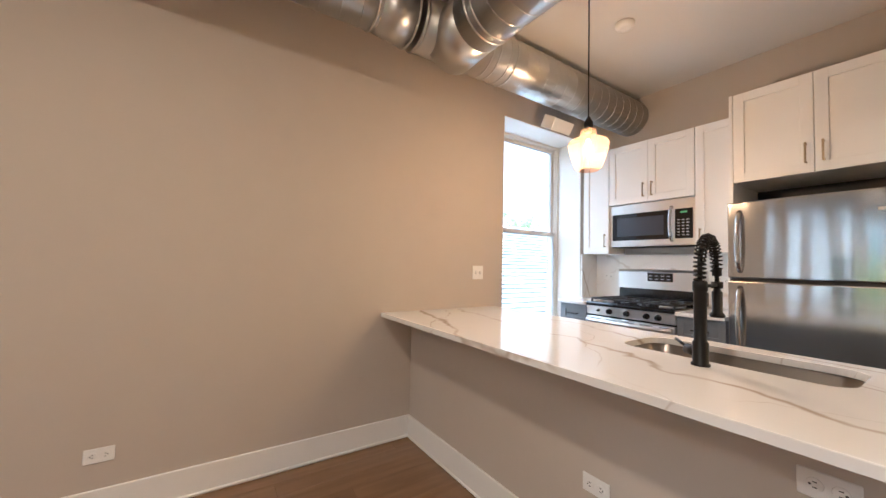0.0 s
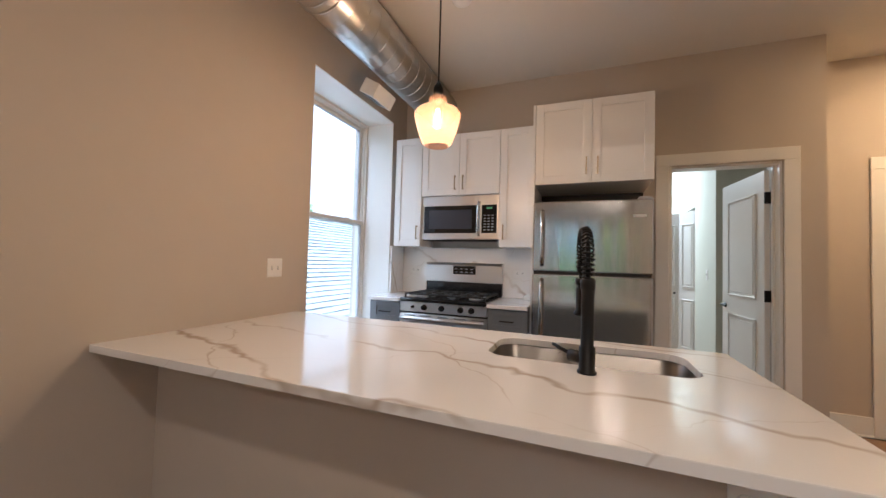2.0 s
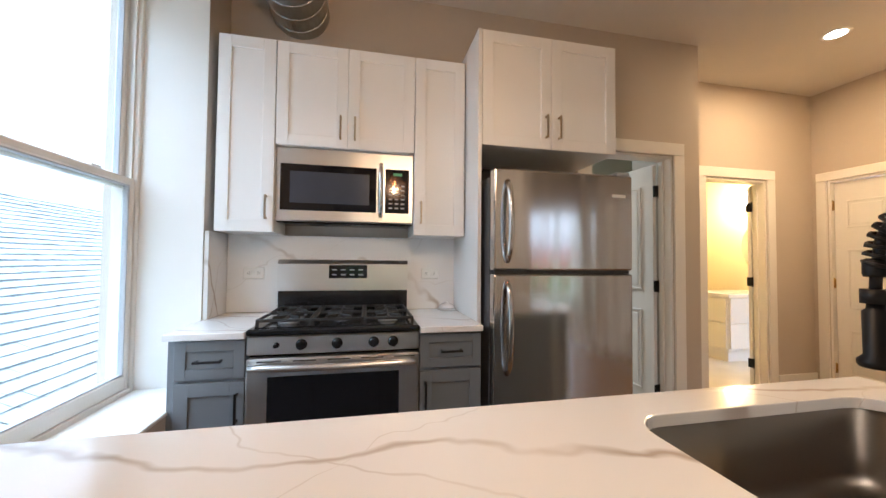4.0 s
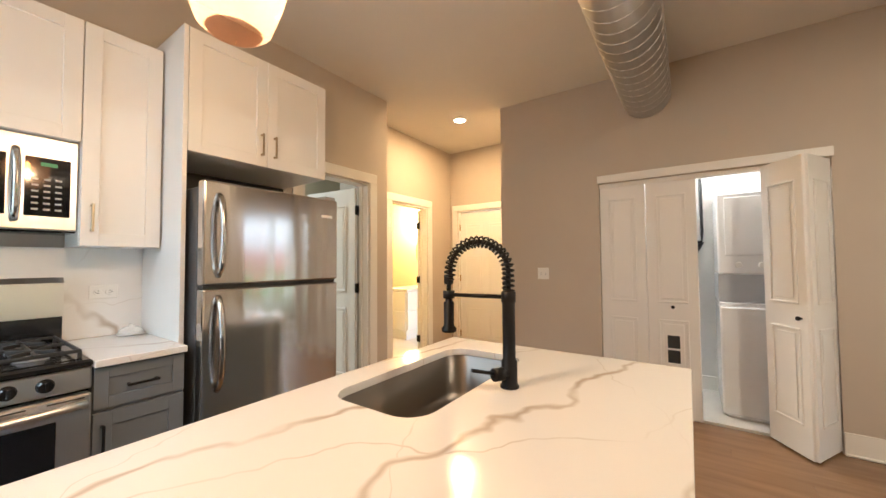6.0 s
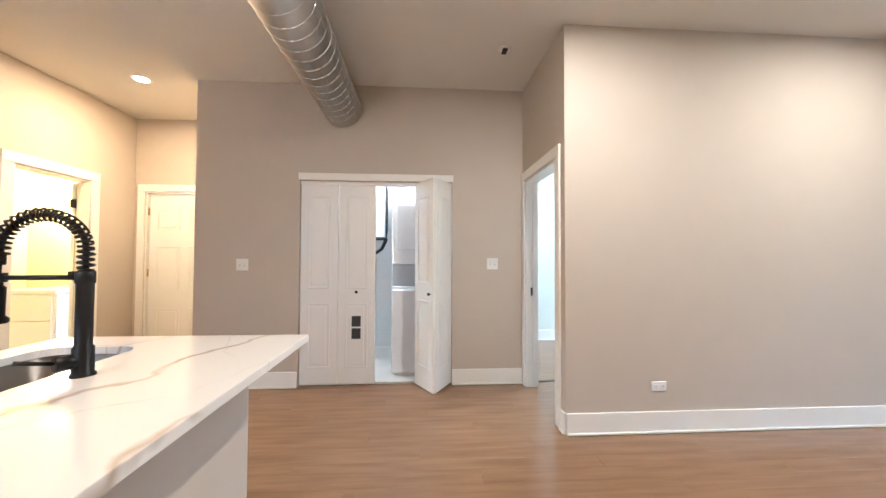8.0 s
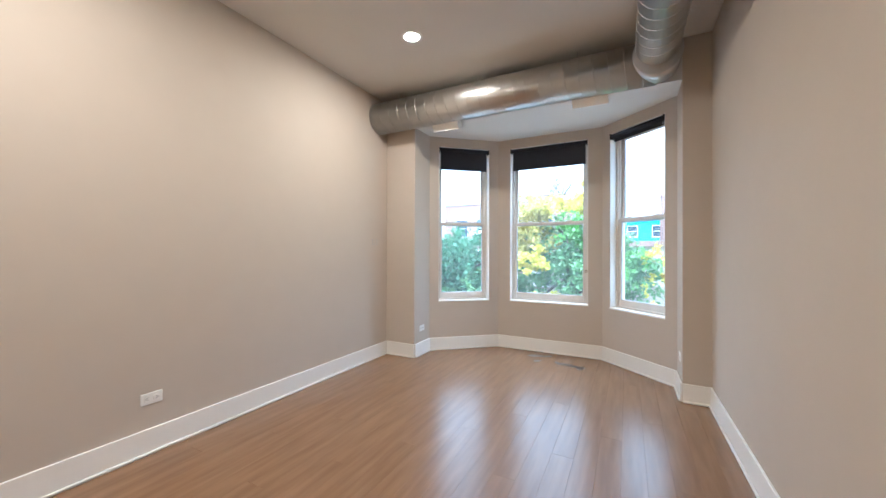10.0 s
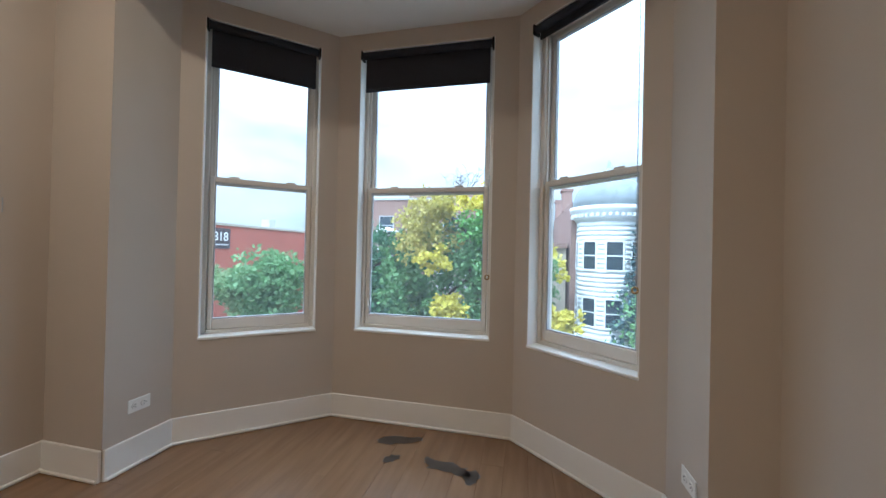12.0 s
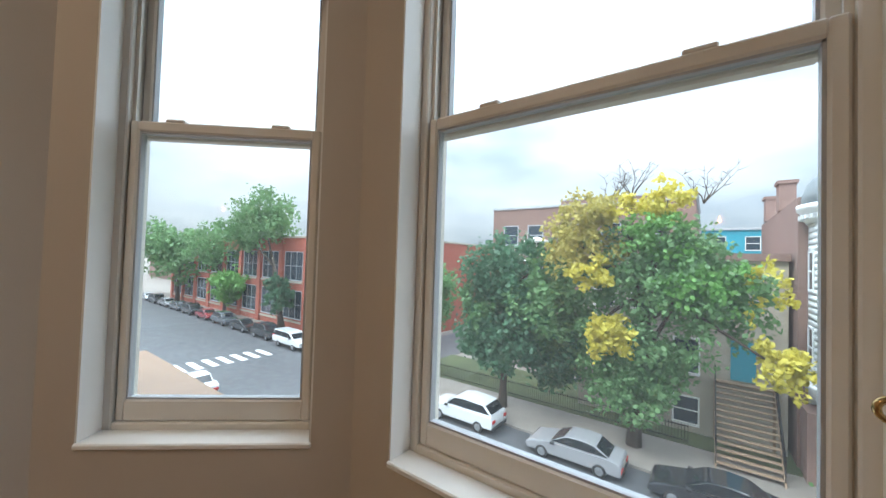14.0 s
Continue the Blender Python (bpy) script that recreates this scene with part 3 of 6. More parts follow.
def sash_window(name, m, width, z0, z1, meet, deep, label, reveal=True, latch=0.0):
    """A double-hung window. In its own frame x runs along the wall, y goes outwards; deep: how far back its face sits."""
    t = thing(name, (0, 0, 0), label, "window", kind="structure")
    t.matrix_basis = m
    f = 0.030
    s = Shape()
    y0, y1 = deep, deep + 0.11
    s.box(0, y0, z0, f, y1, z1, 0.004).box(width - f, y0, z0, width, y1, z1, 0.004)
    s.box(f, y0, z1 - f, width - f, y1, z1, 0.004).box(f, y0, z0, width - f, y1, z0 + 0.035, 0.004)
    s.box(f, y0 + 0.02, z0 + 0.03, f + 0.012, y0 + 0.03, z1 - f).box(width - f - 0.012, y0 + 0.02, z0 + 0.03, width - f, y0 + 0.03, z1 - f)
    part(t, "frame", s, VINYL, local=True)
    if reveal:
        s = Shape()
        g = 0.006
        s.box(0, 0.001, z0, g, deep, z1).box(width - g, 0.001, z0, width, deep, z1).box(g, 0.001, z1 - g, width - g, deep, z1)
        part(t, "jamb_lining", s, TRIM, local=True)
        s = Shape()
        s.box(-0.002, -0.008, z0 - 0.004, width + 0.002, deep, z0 + 0.014, 0.004)
        part(t, "sill", s, TRIM, "white painted window sill", local=True)
    for nm, a, b, yy, bot in (("lower_sash", z0 + 0.035, meet + 0.022, y0 + 0.008, 0.068), ("upper_sash", meet - 0.022, z1 - f, y0 + 0.054, 0.034)):
        s = Shape()
        st, head = 0.028, 0.034
        x0, x1 = f + 0.004, width - f - 0.004
        s.box(x0, yy, a, x0 + st, yy + 0.04, b, 0.005).box(x1 - st, yy, a, x1, yy + 0.04, b, 0.005)
        s.box(x0 + st - 0.003, yy, a, x1 - st + 0.003, yy + 0.04, a + bot, 0.005).box(x0 + st - 0.003, yy, b - head, x1 - st + 0.003, yy + 0.04, b, 0.005)
        sash = part(t, nm, s, VINYL, local=True)
        s = Shape()
        for q0, q1, w0, w1 in ((x0 + st, x0 + st + 0.006, a + bot, b - head), (x1 - st - 0.006, x1 - st, a + bot, b - head), (x0 + st, x1 - st, a + bot, a + bot + 0.006), (x0 + st, x1 - st, b - head - 0.006, b - head)):
            s.box(q0, yy + 0.006, w0, q1, yy + 0.03, w1)
        part(t, "glazing_bead", s, GREYPLASTIC, "thin grey glazing gasket", local=True)
        s = Shape()
        s.box(x0 + st, yy + 0.017, a + bot, x1 - st, yy + 0.021, b - head)
        p = part(t, "pane", s, PANE, "clear glass pane", local=True)
        p.visible_shadow = False
    s = Shape()
    for k in (0.25, 0.75):
        s.box(width * k - 0.03, y0 + 0.012, meet + 0.02, width * k + 0.03, y0 + 0.045, meet + 0.034, 0.004)
    part(t, "sash_lock", s, VINYL, local=True)
    return t


def push(m, x, y):
    return m @ Matrix.Translation((x, y, 0))


sash_window("window_1", push(W_EAST, 0.116, 0), 0.674, 0.60, 2.55, 1.583, 0.085, "white double-hung sash window of the bay")
sash_window("window_2", push(W_MID, 0.158, 0), 0.934, 0.60, 2.55, 1.583, 0.085, "white double-hung sash window of the bay")
sash_window("window_3", push(W_WEST, 0.107, 0), 0.661, 0.60, 2.55, 1.583, 0.085, "white double-hung sash window of the bay")
sash_window("window_4", Matrix.Translation((0, 0.909, 0)) @ pose(0, 0, 0, 0, 0, 90), 1.131, 0.60, 2.64, 1.63, 0.29, "white double-hung kitchen window in a deep recess")


def roller_shade(m, x0, x1, drop, z, chain=True):
    t = thing("roller_shade", (0, 0, 0), "dark navy roller shade, nearly rolled up at the window head", "window shade", group="bay window shades")
    t.matrix_basis = m
    s = Shape()
    s.rod((x0, 0.012, z), (x1, 0.012, z), 0.024, seg=16)
    part(t, "roll", s, SHADECLOTH, local=True)
    s = Shape()
    s.box(x0 - 0.014, -0.014, z - 0.032, x0 - 0.001, 0.045, z + 0.03, 0.004).box(x1 + 0.001, -0.014, z - 0.032, x1 + 0.014, 0.045, z + 0.03, 0.004)
    part(t, "bracket", s, BLACK, local=True)
    s = Shape()
    s.box(x0 + 0.012, 0.030, z - drop, x1 - 0.012, 0.0316, z)
    s.box(x0 + 0.012, 0.024, z - drop - 0.012, x1 - 0.012, 0.038, z - drop + 0.012, 0.004)
    part(t, "cloth", s, SHADECLOTH, local=True)
    if not chain:
        return
    s = Shape()
    for k in range(51):
        s.box(x1 - 0.004, -0.004, z - 0.06 - k * 0.028, x1, 0.0, z - 0.05 - k * 0.028)
    s.box(x1 - 0.003, -0.003, z - 0.05 - 51 * 0.028, x1 - 0.001, -0.001, z)
    part(t, "bead_chain", s, GREYPLASTIC, "fine pull chain", local=True)
    s = Shape()
    s.tube([(x1 - 0.002 + 0.013 * math.cos(a), -0.006, z - 1.51 + 0.014 * math.sin(a)) for a in [i * math.pi / 8 for i in range(17)]], 0.005, 6)
    part(t, "chain_tensioner", s, BRASS, "small metal chain guide", local=True)


roller_shade(push(W_EAST, 0.116, 0), 0.02, 0.654, 0.235, 2.515, False)
roller_shade(push(W_MID, 0.158, 0), 0.02, 0.914, 0.235, 2.515)
roller_shade(push(W_WEST, 0.107, 0), 0.02, 0.641, 0.05, 2.515)


# ---------------------------------------------------------------- trim
def baseboard(a, b, flip=1):
    """A tall white board with a shoe along the foot of a wall; the room lies on the left of a to b."""
    a, b = Vector((*a, 0)), Vector((*b, 0))
    d = b - a
    m = Matrix.Translation(a) @ pose(0, 0, 0, 0, 0, math.degrees(math.atan2(d.y, d.x)))
    s = Shape()
    n = d.length
    s.box(0, 0.001, 0.0, n, 0.016, 0.155, 0.003, m)
    s.box(0, 0.0165, 0.0, n, 0.028, 0.020, 0.006, m)
    return solid("baseboard", s, TRIM, "tall white painted baseboard", "baseboard", "structure")


for a, b in (((0, 0), (0, -4.92)), ((0, -4.92), (0.2, -4.92)), ((0.2, -4.92), (0.2, -5.27)), (B[3], B[2]), (B[2], B[1]), (B[1], B[0]), ((2.795, -5.27), (2.795, -4.92)),
             ((2.795, -4.92), (BX, -4.92)), ((BX, -4.92), (BX, BY)), ((BX, BY), (3.265, BY)), ((LX, BY), (LX, -1.09)), ((LX, 0.43), (LX, 1.42)),
             ((LX, 1.42), (5.34, 1.42)), ((5.34, HY), (4.84, HY)), ((3.89, HY), (3.41, HY)), ((3.41, HY), (3.41, KY)), ((3.41, KY), (3.25, KY)),
             ((2.312, 0), (0, 0)), ((6.15, -4.9), (6.15, -1.95)), ((3.12, 4.38), (3.12, 3.62)), ((3.12, 7.5), (0, 7.5)), ((5.22, -1.2), (5.22, 0.62)), ((5.22, 0.62), (LX + 0.12, 0.62))):
    baseboard(a, b)


def casing(name, m, w, h, wide, label, deep=0.12, sides=True):
    """Flat casing round an opening of width w and height h, with its jamb; x along the wall, y out of the room."""
    t = thing(name, (0, 0, 0), label, "door frame", kind="structure")
    t.matrix_basis = m
    s = Shape()
    s.box(-wide, -0.018, 0, -0.004, -0.001, h + 0.004, 0.003).box(w + 0.004, -0.018, 0, w + wide, -0.001, h + 0.004, 0.003)
    s.box(-wide, -0.018, h + 0.005, w + wide, -0.001, h + wide, 0.003)
    part(t, "casing", s, TRIM, local=True)
    s = Shape()
    s.box(0.0, -0.002, 0, 0.018, deep + 0.002, h, 0.001).box(w - 0.018, -0.002, 0, w, deep + 0.002, h, 0.001).box(0.018, -0.002, h - 0.018, w - 0.018, deep + 0.002, h, 0.001)
    s.box(0.018, deep * 0.55, 0, 0.03, deep * 0.55 + 0.03, h - 0.018).box(w - 0.03, deep * 0.55, 0, w - 0.018, deep * 0.55 + 0.03, h - 0.018)
    part(t, "jamb", s, TRIM, local=True)
    return t


casing("door_frame_1", Matrix.Translation((2.43, KY, 0)), 0.725, 2.095, 0.10, "white flat door casing in the kitchen wall")
casing("door_frame_2", Matrix.Translation((3.99, HY, 0)), 0.74, 2.09, 0.10, "white flat door casing at the bathroom")
casing("door_frame_3", Matrix.Translation((5.34, 2.66, 0)) @ pose(0, 0, 0, 0, 0, -90), 0.91, 2.09, 0.09, "white flat casing round the entry door")
casing("door_frame_4", Matrix.Translation((4.165, BY, 0)) @ pose(0, 0, 0, 0, 0, 180), 0.81, 2.05, 0.09, "white flat door casing at the bedroom")
s = Shape()
s.box(LX - 0.018, -1.10, 2.043, LX - 0.001, 0.437, 2.112, 0.003).box(LX + 0.02, -1.088, 2.0, LX + 0.07, 0.425, 2.038)
solid("trim_laundry_head", s, TRIM, "white head trim and track over the bifold doors", "trim", "structure")


def panelled(s, x0, x1, z0, z1, y, panels, thick=0.035):
    """A moulded door leaf: slab, sunk fields with raised panels on both faces."""
    s.box(x0, y, z0, x1, y + thick, z1, 0.003)
    w = x1 - x0
    for px0, px1, pz0, pz1 in panels:
        a, b, c, d = x0 + px0 * w, x0 + px1 * w, z0 + pz0 * (z1 - z0), z0 + pz1 * (z1 - z0)
        for yy, sg in ((y, -1), (y + thick, 1)):
            e = 0.016
            for q in ((a, c, b, c + e), (a, d - e, b, d), (a, c + e, a + e, d - e), (b - e, c + e, b, d - e)):
                s.box(q[0], yy - 0.001, q[1], q[2], yy + sg * 0.009, q[3], 0.003)
            s.box(a + 0.035, yy - 0.001 * sg, c + 0.035, b - 0.035, yy + sg * 0.006, d - 0.035, 0.004)


TWO = [(0.17, 0.83, 0.10, 0.42), (0.17, 0.83, 0.50, 0.92)]
SIX = [(0.11, 0.44, 0.09, 0.30), (0.56, 0.89, 0.09, 0.30), (0.11, 0.44, 0.40, 0.68), (0.56, 0.89, 0.40, 0.68), (0.11, 0.44, 0.78, 0.91), (0.56, 0.89, 0.78, 0.91)]


def hinged_door(name, m, w, h, panels, label, knob, hinge_mat):
    t = thing(name, (0, 0, 0), label, "door", kind="structure")
    t.matrix_basis = m
    s = Shape()
    panelled(s, 0.004, w, 0.012, h, 0, panels)
    part(t, "leaf", s, DOORWHITE, local=True)
    s = Shape()
    for z in (0.24, h * 0.52, h - 0.22):
        s.box(-0.012, -0.004, z - 0.045, 0.003, 0.039, z + 0.045, 0.002).rod((-0.006, -0.009, z - 0.05), (-0.006, -0.009, z + 0.05), 0.008)
    part(t, "hinge", s, hinge_mat, local=True)
    s = Shape()
    for sg, y in ((-1, 0), (1, 0.035)):
        s.lathe([(0.026, 0), (0.026, 0.006), (0.010, 0.008), (0.010, 0.04)], seg=14, m=Matrix.Translation((w - 0.065, y, 0.94)) @ pose(0, 0, 0, 90 * (1 if sg < 0 else -1)))
        if knob == "lever":
            s.box(w - 0.165, y + sg * 0.045, 0.93, w - 0.055, y + sg * 0.033, 0.95, 0.004)
        else:
            s.lathe([(0.012, 0.0), (0.026, 0.012), (0.028, 0.025), (0.018, 0.036)], seg=14, m=Matrix.Translation((w - 0.065, y + sg * 0.03, 0.94)) @ pose(0, 0, 0, 90 * (1 if sg < 0 else -1)))
            if knob == "bolted":
                s.lathe([(0.028, 0), (0.026, 0.014)], seg=14, m=Matrix.Translation((w - 0.065, y, 1.10)) @ pose(0, 0, 0, 90 * (1 if sg < 0 else -1)))
    part(t, "handle", s, BLACK if knob == "lever" else BRASS, local=True)
    return t


# the doors: rear bedroom stands open into its room, the entry door is shut, the bathroom door stands open
hinged_door("door_1", Matrix.Translation((3.132, KY + 0.13, 0)) @ pose(0, 0, 0, 0, 0, 95), 0.70, 2.06, TWO, "white two-panel bedroom door standing open", "lever", BLACK)
hinged_door("door_2", Matrix.Translation((5.375, 2.638, 0)) @ pose(0, 0, 0, 0, 0, -90), 0.866, 2.065, SIX, "white six-panel entry door, shut", "bolted", BRASS)
hinged_door("door_3", Matrix.Translation((4.705, HY + 0.13, 0)) @ pose(0, 0, 0, 0, 0, 3), 0.69, 2.06, TWO, "white two-panel bathroom door standing open", "lever", BLACK)
s = Shape()
s.box(4.1455, BY - 0.075, 0.90, 4.1465, BY - 0.045, 0.98)
solid("strike_plate", s, BLACK, "black strike plate on the bedroom jamb", "door hardware", "structure")


def bifold(name, hinge, turn_a, turn_b, w, label, knob_leaf=1, vent=False, top=2.03):
    """Two narrow leaves hinged to each other; turn_a and turn_b give the heading of each leaf in degrees."""
    t = thing(name, (0, 0, 0), label, "door", kind="structure")
    t.matrix_basis = pose(hinge[0], hinge[1], 0)
    a = pose(0, 0, 0, 0, 0, turn_a)
    b = a @ Matrix.Translation((w + 0.004, 0, 0)) @ pose(0, 0, 0, 0, 0, turn_b - turn_a)
    for i, m in enumerate((a, b)):
        s = Shape()
        panelled(s, 0.002, w, 0.015, top, -0.015, [(0.20, 0.80, 0.08, 0.40), (0.20, 0.80, 0.47, 0.93)] if vent else TWO, 0.03)
        bmesh.ops.transform(s.bm, matrix=m, verts=s.bm.verts)
        part(t, "leaf", s, DOORWHITE, local=True)
    s = Shape()
    mk = (a, b)[knob_leaf]
    xk = w * (0.5 if vent else 0.14)
    for sg in (-1, 1):
        s.lathe([(0.007, 0), (0.007, 0.012), (0.015, 0.018), (0.014, 0.03)], seg=12, m=mk @ Matrix.Translation((xk, 0.015 * sg, 0.93)) @ pose(0, 0, 0, -90 * sg))
    part(t, "knob", s, BLACK, local=True)
    if vent:
        s = Shape()
        for z in (0.585, 0.463):
            s.box(w * 0.38, 0.012, z, w * 0.62, 0.026, z + 0.105, 0.0, b)
            s.box(w * 0.38, -0.026, z, w * 0.62, -0.012, z + 0.105, 0.0, b)
        part(t, "vent_grille", s, DARKSLOT, "two small dark square vents", local=True)
        s = Shape()
        for z in (0.575, 0.453):
            for q in range(4):
                s.box(w * 0.38, 0.0262, z + 0.030 + q * 0.022, w * 0.62, 0.0275, z + 0.0312 + q * 0.022, 0.0, b)
        part(t, "grille_bar", s, GREYPLASTIC, local=True)
    return t


bifold("door_5", (LX + 0.045, 0.424), -90, -90, 0.368, "white bifold closet door, shut flat", 1, True)
bifold("door_6", (LX + 0.03, -1.075), 150, 30, 0.345, "white bifold closet door, folded open", 1, False)
bifold("door_7", (3.16, 4.39), 120, 140, 0.30, "white bifold bedroom closet door, folded open", 1, False, 2.02)
bifold("door_8", (3.16, 6.84), 200, 160, 0.30, "white bifold bedroom closet door, folded open", 1, False, 2.02)

# ---------------------------------------------------------------- peninsula
t = thing("peninsula", (1.15, 0.4, 0), "greige half wall peninsula with a white veined quartz top", "kitchen island")
s = Shape()
s.box(0.001, 0.0, 0, 2.312, 0.12, 0.885)
part(t, "knee_wall", s, WALL, "greige painted half wall")
s = Shape()
s.box(0.001, 0.121, 0.10, 1.36, 0.77, 0.885).box(2.22, 0.121, 0.10, 2.290, 0.77, 0.885).box(1.36, 0.121, 0.10, 2.22, 0.16, 0.885).box(1.36, 0.74, 0.10, 2.22, 0.77, 0.885).box(1.36, 0.16, 0.10, 2.22, 0.74, 0.60)
s.box(0.001, 0.13, 0, 2.27, 0.70, 0.10)
part(t, "cabinet_body", s, CABGREY)
s = Shape()
s.box(2.291, 0.121, 0, 2.312, 0.775, 0.885, 0.002)
part(t, "end_panel", s, CABWHITE)
s = Shape()
for k in range(5):
    x = 0.03 + k * 0.45
    s.box(x, 0.771, 0.11, x + 0.43, 0.788, 0.70, 0.003).box(x, 0.771, 0.72, x + 0.43, 0.788, 0.875, 0.003)
part(t, "cabinet_front", s, CABGREY)


def rounded(x0, y0, x1, y1, r, n=6):
    pts = []
    for cx, cy, a0 in ((x1 - r, y1 - r, 0), (x0 + r, y1 - r, 90), (x0 + r, y0 + r, 180), (x1 - r, y0 + r, 270)):
        for i in range(n + 1):
            a = radians(a0 + 90 * i / n)
            pts.append((cx + r * math.cos(a), cy + r * math.sin(a)))
    return pts


def top_with_cutout(x0, y0, x1, y1, z0, z1, hole):
    """A slab with a rounded hole through it."""
    s = Shape()
    n = len(hole)
    outer = []
    cx, cy = sum(p[0] for p in hole) / n, sum(p[1] for p in hole) / n
    for k, (hx, hy) in enumerate(hole):
        q = k // (n // 4)
        outer.append(((x1, y1), (x0, y1), (x0, y0), (x1, y0))[q])
    corner = [(x1, y1), (x0, y1), (x0, y0), (x1, y0)]
    m4 = n // 4
    for z, up in ((z1, True), (z0, False)):
        hv = [s.bm.verts.new((*p, z)) for p in hole]
        cv = [s.bm.verts.new((*p, z)) for p in corner]
        for q in range(4):
            arc = hv[q * m4:(q + 1) * m4]
            for a, b in zip(arc, arc[1:]):
                s.bm.faces.new((a, b, cv[q]) if not up else (b, a, cv[q]))
            nxt = hv[((q + 1) * m4) % n]
            s.bm.faces.new((arc[-1], nxt, cv[(q + 1) % 4], cv[q]))
        if up:
            tops = hv, cv
        else:
            lows = hv, cv
    for a, b in zip(tops, lows):
        k = len(a)
        for i in range(k):
            s.bm.faces.new((a[i], a[(i + 1) % k], b[(i + 1) % k], b[i]))
    return s


HOLE = rounded(1.415, 0.335, 2.158, 0.692, 0.085)
s = top_with_cutout(0.002, -0.25, 2.346, 0.817, 0.886, 0.915, HOLE)
bmesh.ops.recalc_face_normals(s.bm, faces=s.bm.faces)
edge = [e for e in s.bm.edges if all(v.co.z > 0.914 for v in e.verts) and e.calc_face_angle(0) > 0.5]
bmesh.ops.bevel(s.bm, geom=edge, offset=0.003, segments=2, affect="EDGES", profile=0.5)
part(t, "countertop", s, QUARTZ, "white quartz top with tan veins")

t = thing("sink", (1.79, 0.51, 0.66), "undermount brushed stainless steel sink bowl", "sink")
s = Shape()
loops = []
for grow, z, r in ((0.012, 0.884, 0.095), (0.008, 0.88, 0.09), (0.0, 0.72, 0.085), (-0.03, 0.675, 0.075), (-0.10, 0.668, 0.05)):
    loops.append([s.bm.verts.new((*p, z)) for p in rounded(1.415 - grow, 0.335 - grow, 2.158 + grow, 0.692 + grow, r)])
for a, b in zip(loops, loops[1:]):
    for i in range(len(a)):
        f = s.bm.faces.new((a[i], a[(i + 1) % len(a)], b[(i + 1) % len(a)], b[i]))
        f.smooth = True
s.bm.faces.new(loops[-1])
part(t, "bowl", s, SINKSTEEL)
s = Shape()
s.lathe([(0.055, 0.669), (0.05, 0.673), (0.03, 0.670), (0.01, 0.672)], (1.79, 0.52, 0), 18)
part(t, "drain", s, STEEL)

# faucet
t = thing("faucet", (1.79, 0.243, 0.915), "matte black spring pull-down kitchen faucet", "faucet")
fx, fy = 1.79, 0.243
ux, uy = Vector((-0.10, 1.0)).normalized()
s = Shape()
s.lathe([(0.031, 0.915), (0.031, 0.922), (0.026, 0.926), (0.026, 1.00), (0.021, 1.006), (0.021, 1.19), (0.024, 1.192), (0.024, 1.225), (0.016, 1.23)], (fx, fy, 0), 20)
part(t, "body", s, BLACK)
span = 0.217
arc = [(fx + ux * (span / 2 - span / 2 * math.cos(a)), fy + uy * (span / 2 - span / 2 * math.cos(a)), 1.29 + 0.105 * math.sin(a)) for a in [i * math.pi / 24 for i in range(25)]]
path = [(fx, fy, 1.22), (fx, fy, 1.26)] + arc + [(fx + ux * (span + 0.004), fy + uy * (span + 0.004), 1.26), (fx + ux * (span + 0.008), fy + uy * (span + 0.008), 1.19)]
s = Shape()
s.tube(path, 0.0085, 10)
part(t, "hose", s, BLACK)
s = Shape()
dense = []
for a, b in zip(path[:-2], path[1:-1]):
    k = max(2, int((Vector(b) - Vector(a)).length / 0.0024))
    dense += [Vector(a).lerp(Vector(b), i / k) for i in range(k)]
side = Vector((-uy, ux, 0))
coil, run = [], 0.0
for i, p in enumerate(dense[:-1]):
    d = (dense[i + 1] - p)
    run += d.length
    d.normalize()
    nrm = side.cross(d)
    a = run / 0.0165 * 2 * math.pi
    coil.append(p + (side * math.cos(a) + nrm * math.sin(a)) * 0.019)
s.tube(coil, 0.0040, 5)
part(t, "spring", s, BLACK)
ex, ey = fx + ux * (span + 0.006), fy + uy * (span + 0.006)
s = Shape()
s.lathe([(0.015, 1.245), (0.017, 1.25), (0.017, 1.275), (0.012, 1.28)], (ex, ey, 0), 14)
s.lathe([(0.024, 1.075), (0.027, 1.08), (0.027, 1.088), (0.018, 1.098), (0.019, 1.18), (0.013, 1.185), (0.012, 1.20)], (ex, ey, 0), 16)
part(t, "spray_head", s, BLACK)
s = Shape()
s.rod((fx, fy, 1.208), (ex, ey, 1.208), 0.007)
s.lathe([(0.021, 1.195), (0.021, 1.222)], (ex, ey, 0), 14)
part(t, "support_arm", s, BLACK)
s = Shape()
s.rod((fx, fy, 0.962), (fx - 0.055, fy + 0.03, 0.962), 0.021)
s.rod((fx - 0.05, fy + 0.028, 0.965), (fx - 0.115, fy + 0.075, 0.985), 0.006)
part(t, "lever", s, BLACK)


# ---------------------------------------------------------------- kitchen run
def shaker(s, x0, x1, z0, z1, y, rail=0.058, thick=0.02):
    """Shaker front facing -y: flat frame with a sunk middle."""
    s.box(x0, y, z0, x0 + rail, y + thick, z1, 0.0015).box(x1 - rail, y, z0, x1, y + thick, z1, 0.0015)
    s.box(x0 + rail - 0.001, y, z0, x1 - rail + 0.001, y + thick, z0 + rail, 0.0015).box(x0 + rail - 0.001, y, z1 - rail, x1 - rail + 0.001, y + thick, z1, 0.0015)
    s.box(x0 + rail - 0.002, y + 0.009, z0 + rail - 0.002, x1 - rail + 0.002, y + thick - 0.002, z1 - rail + 0.002)


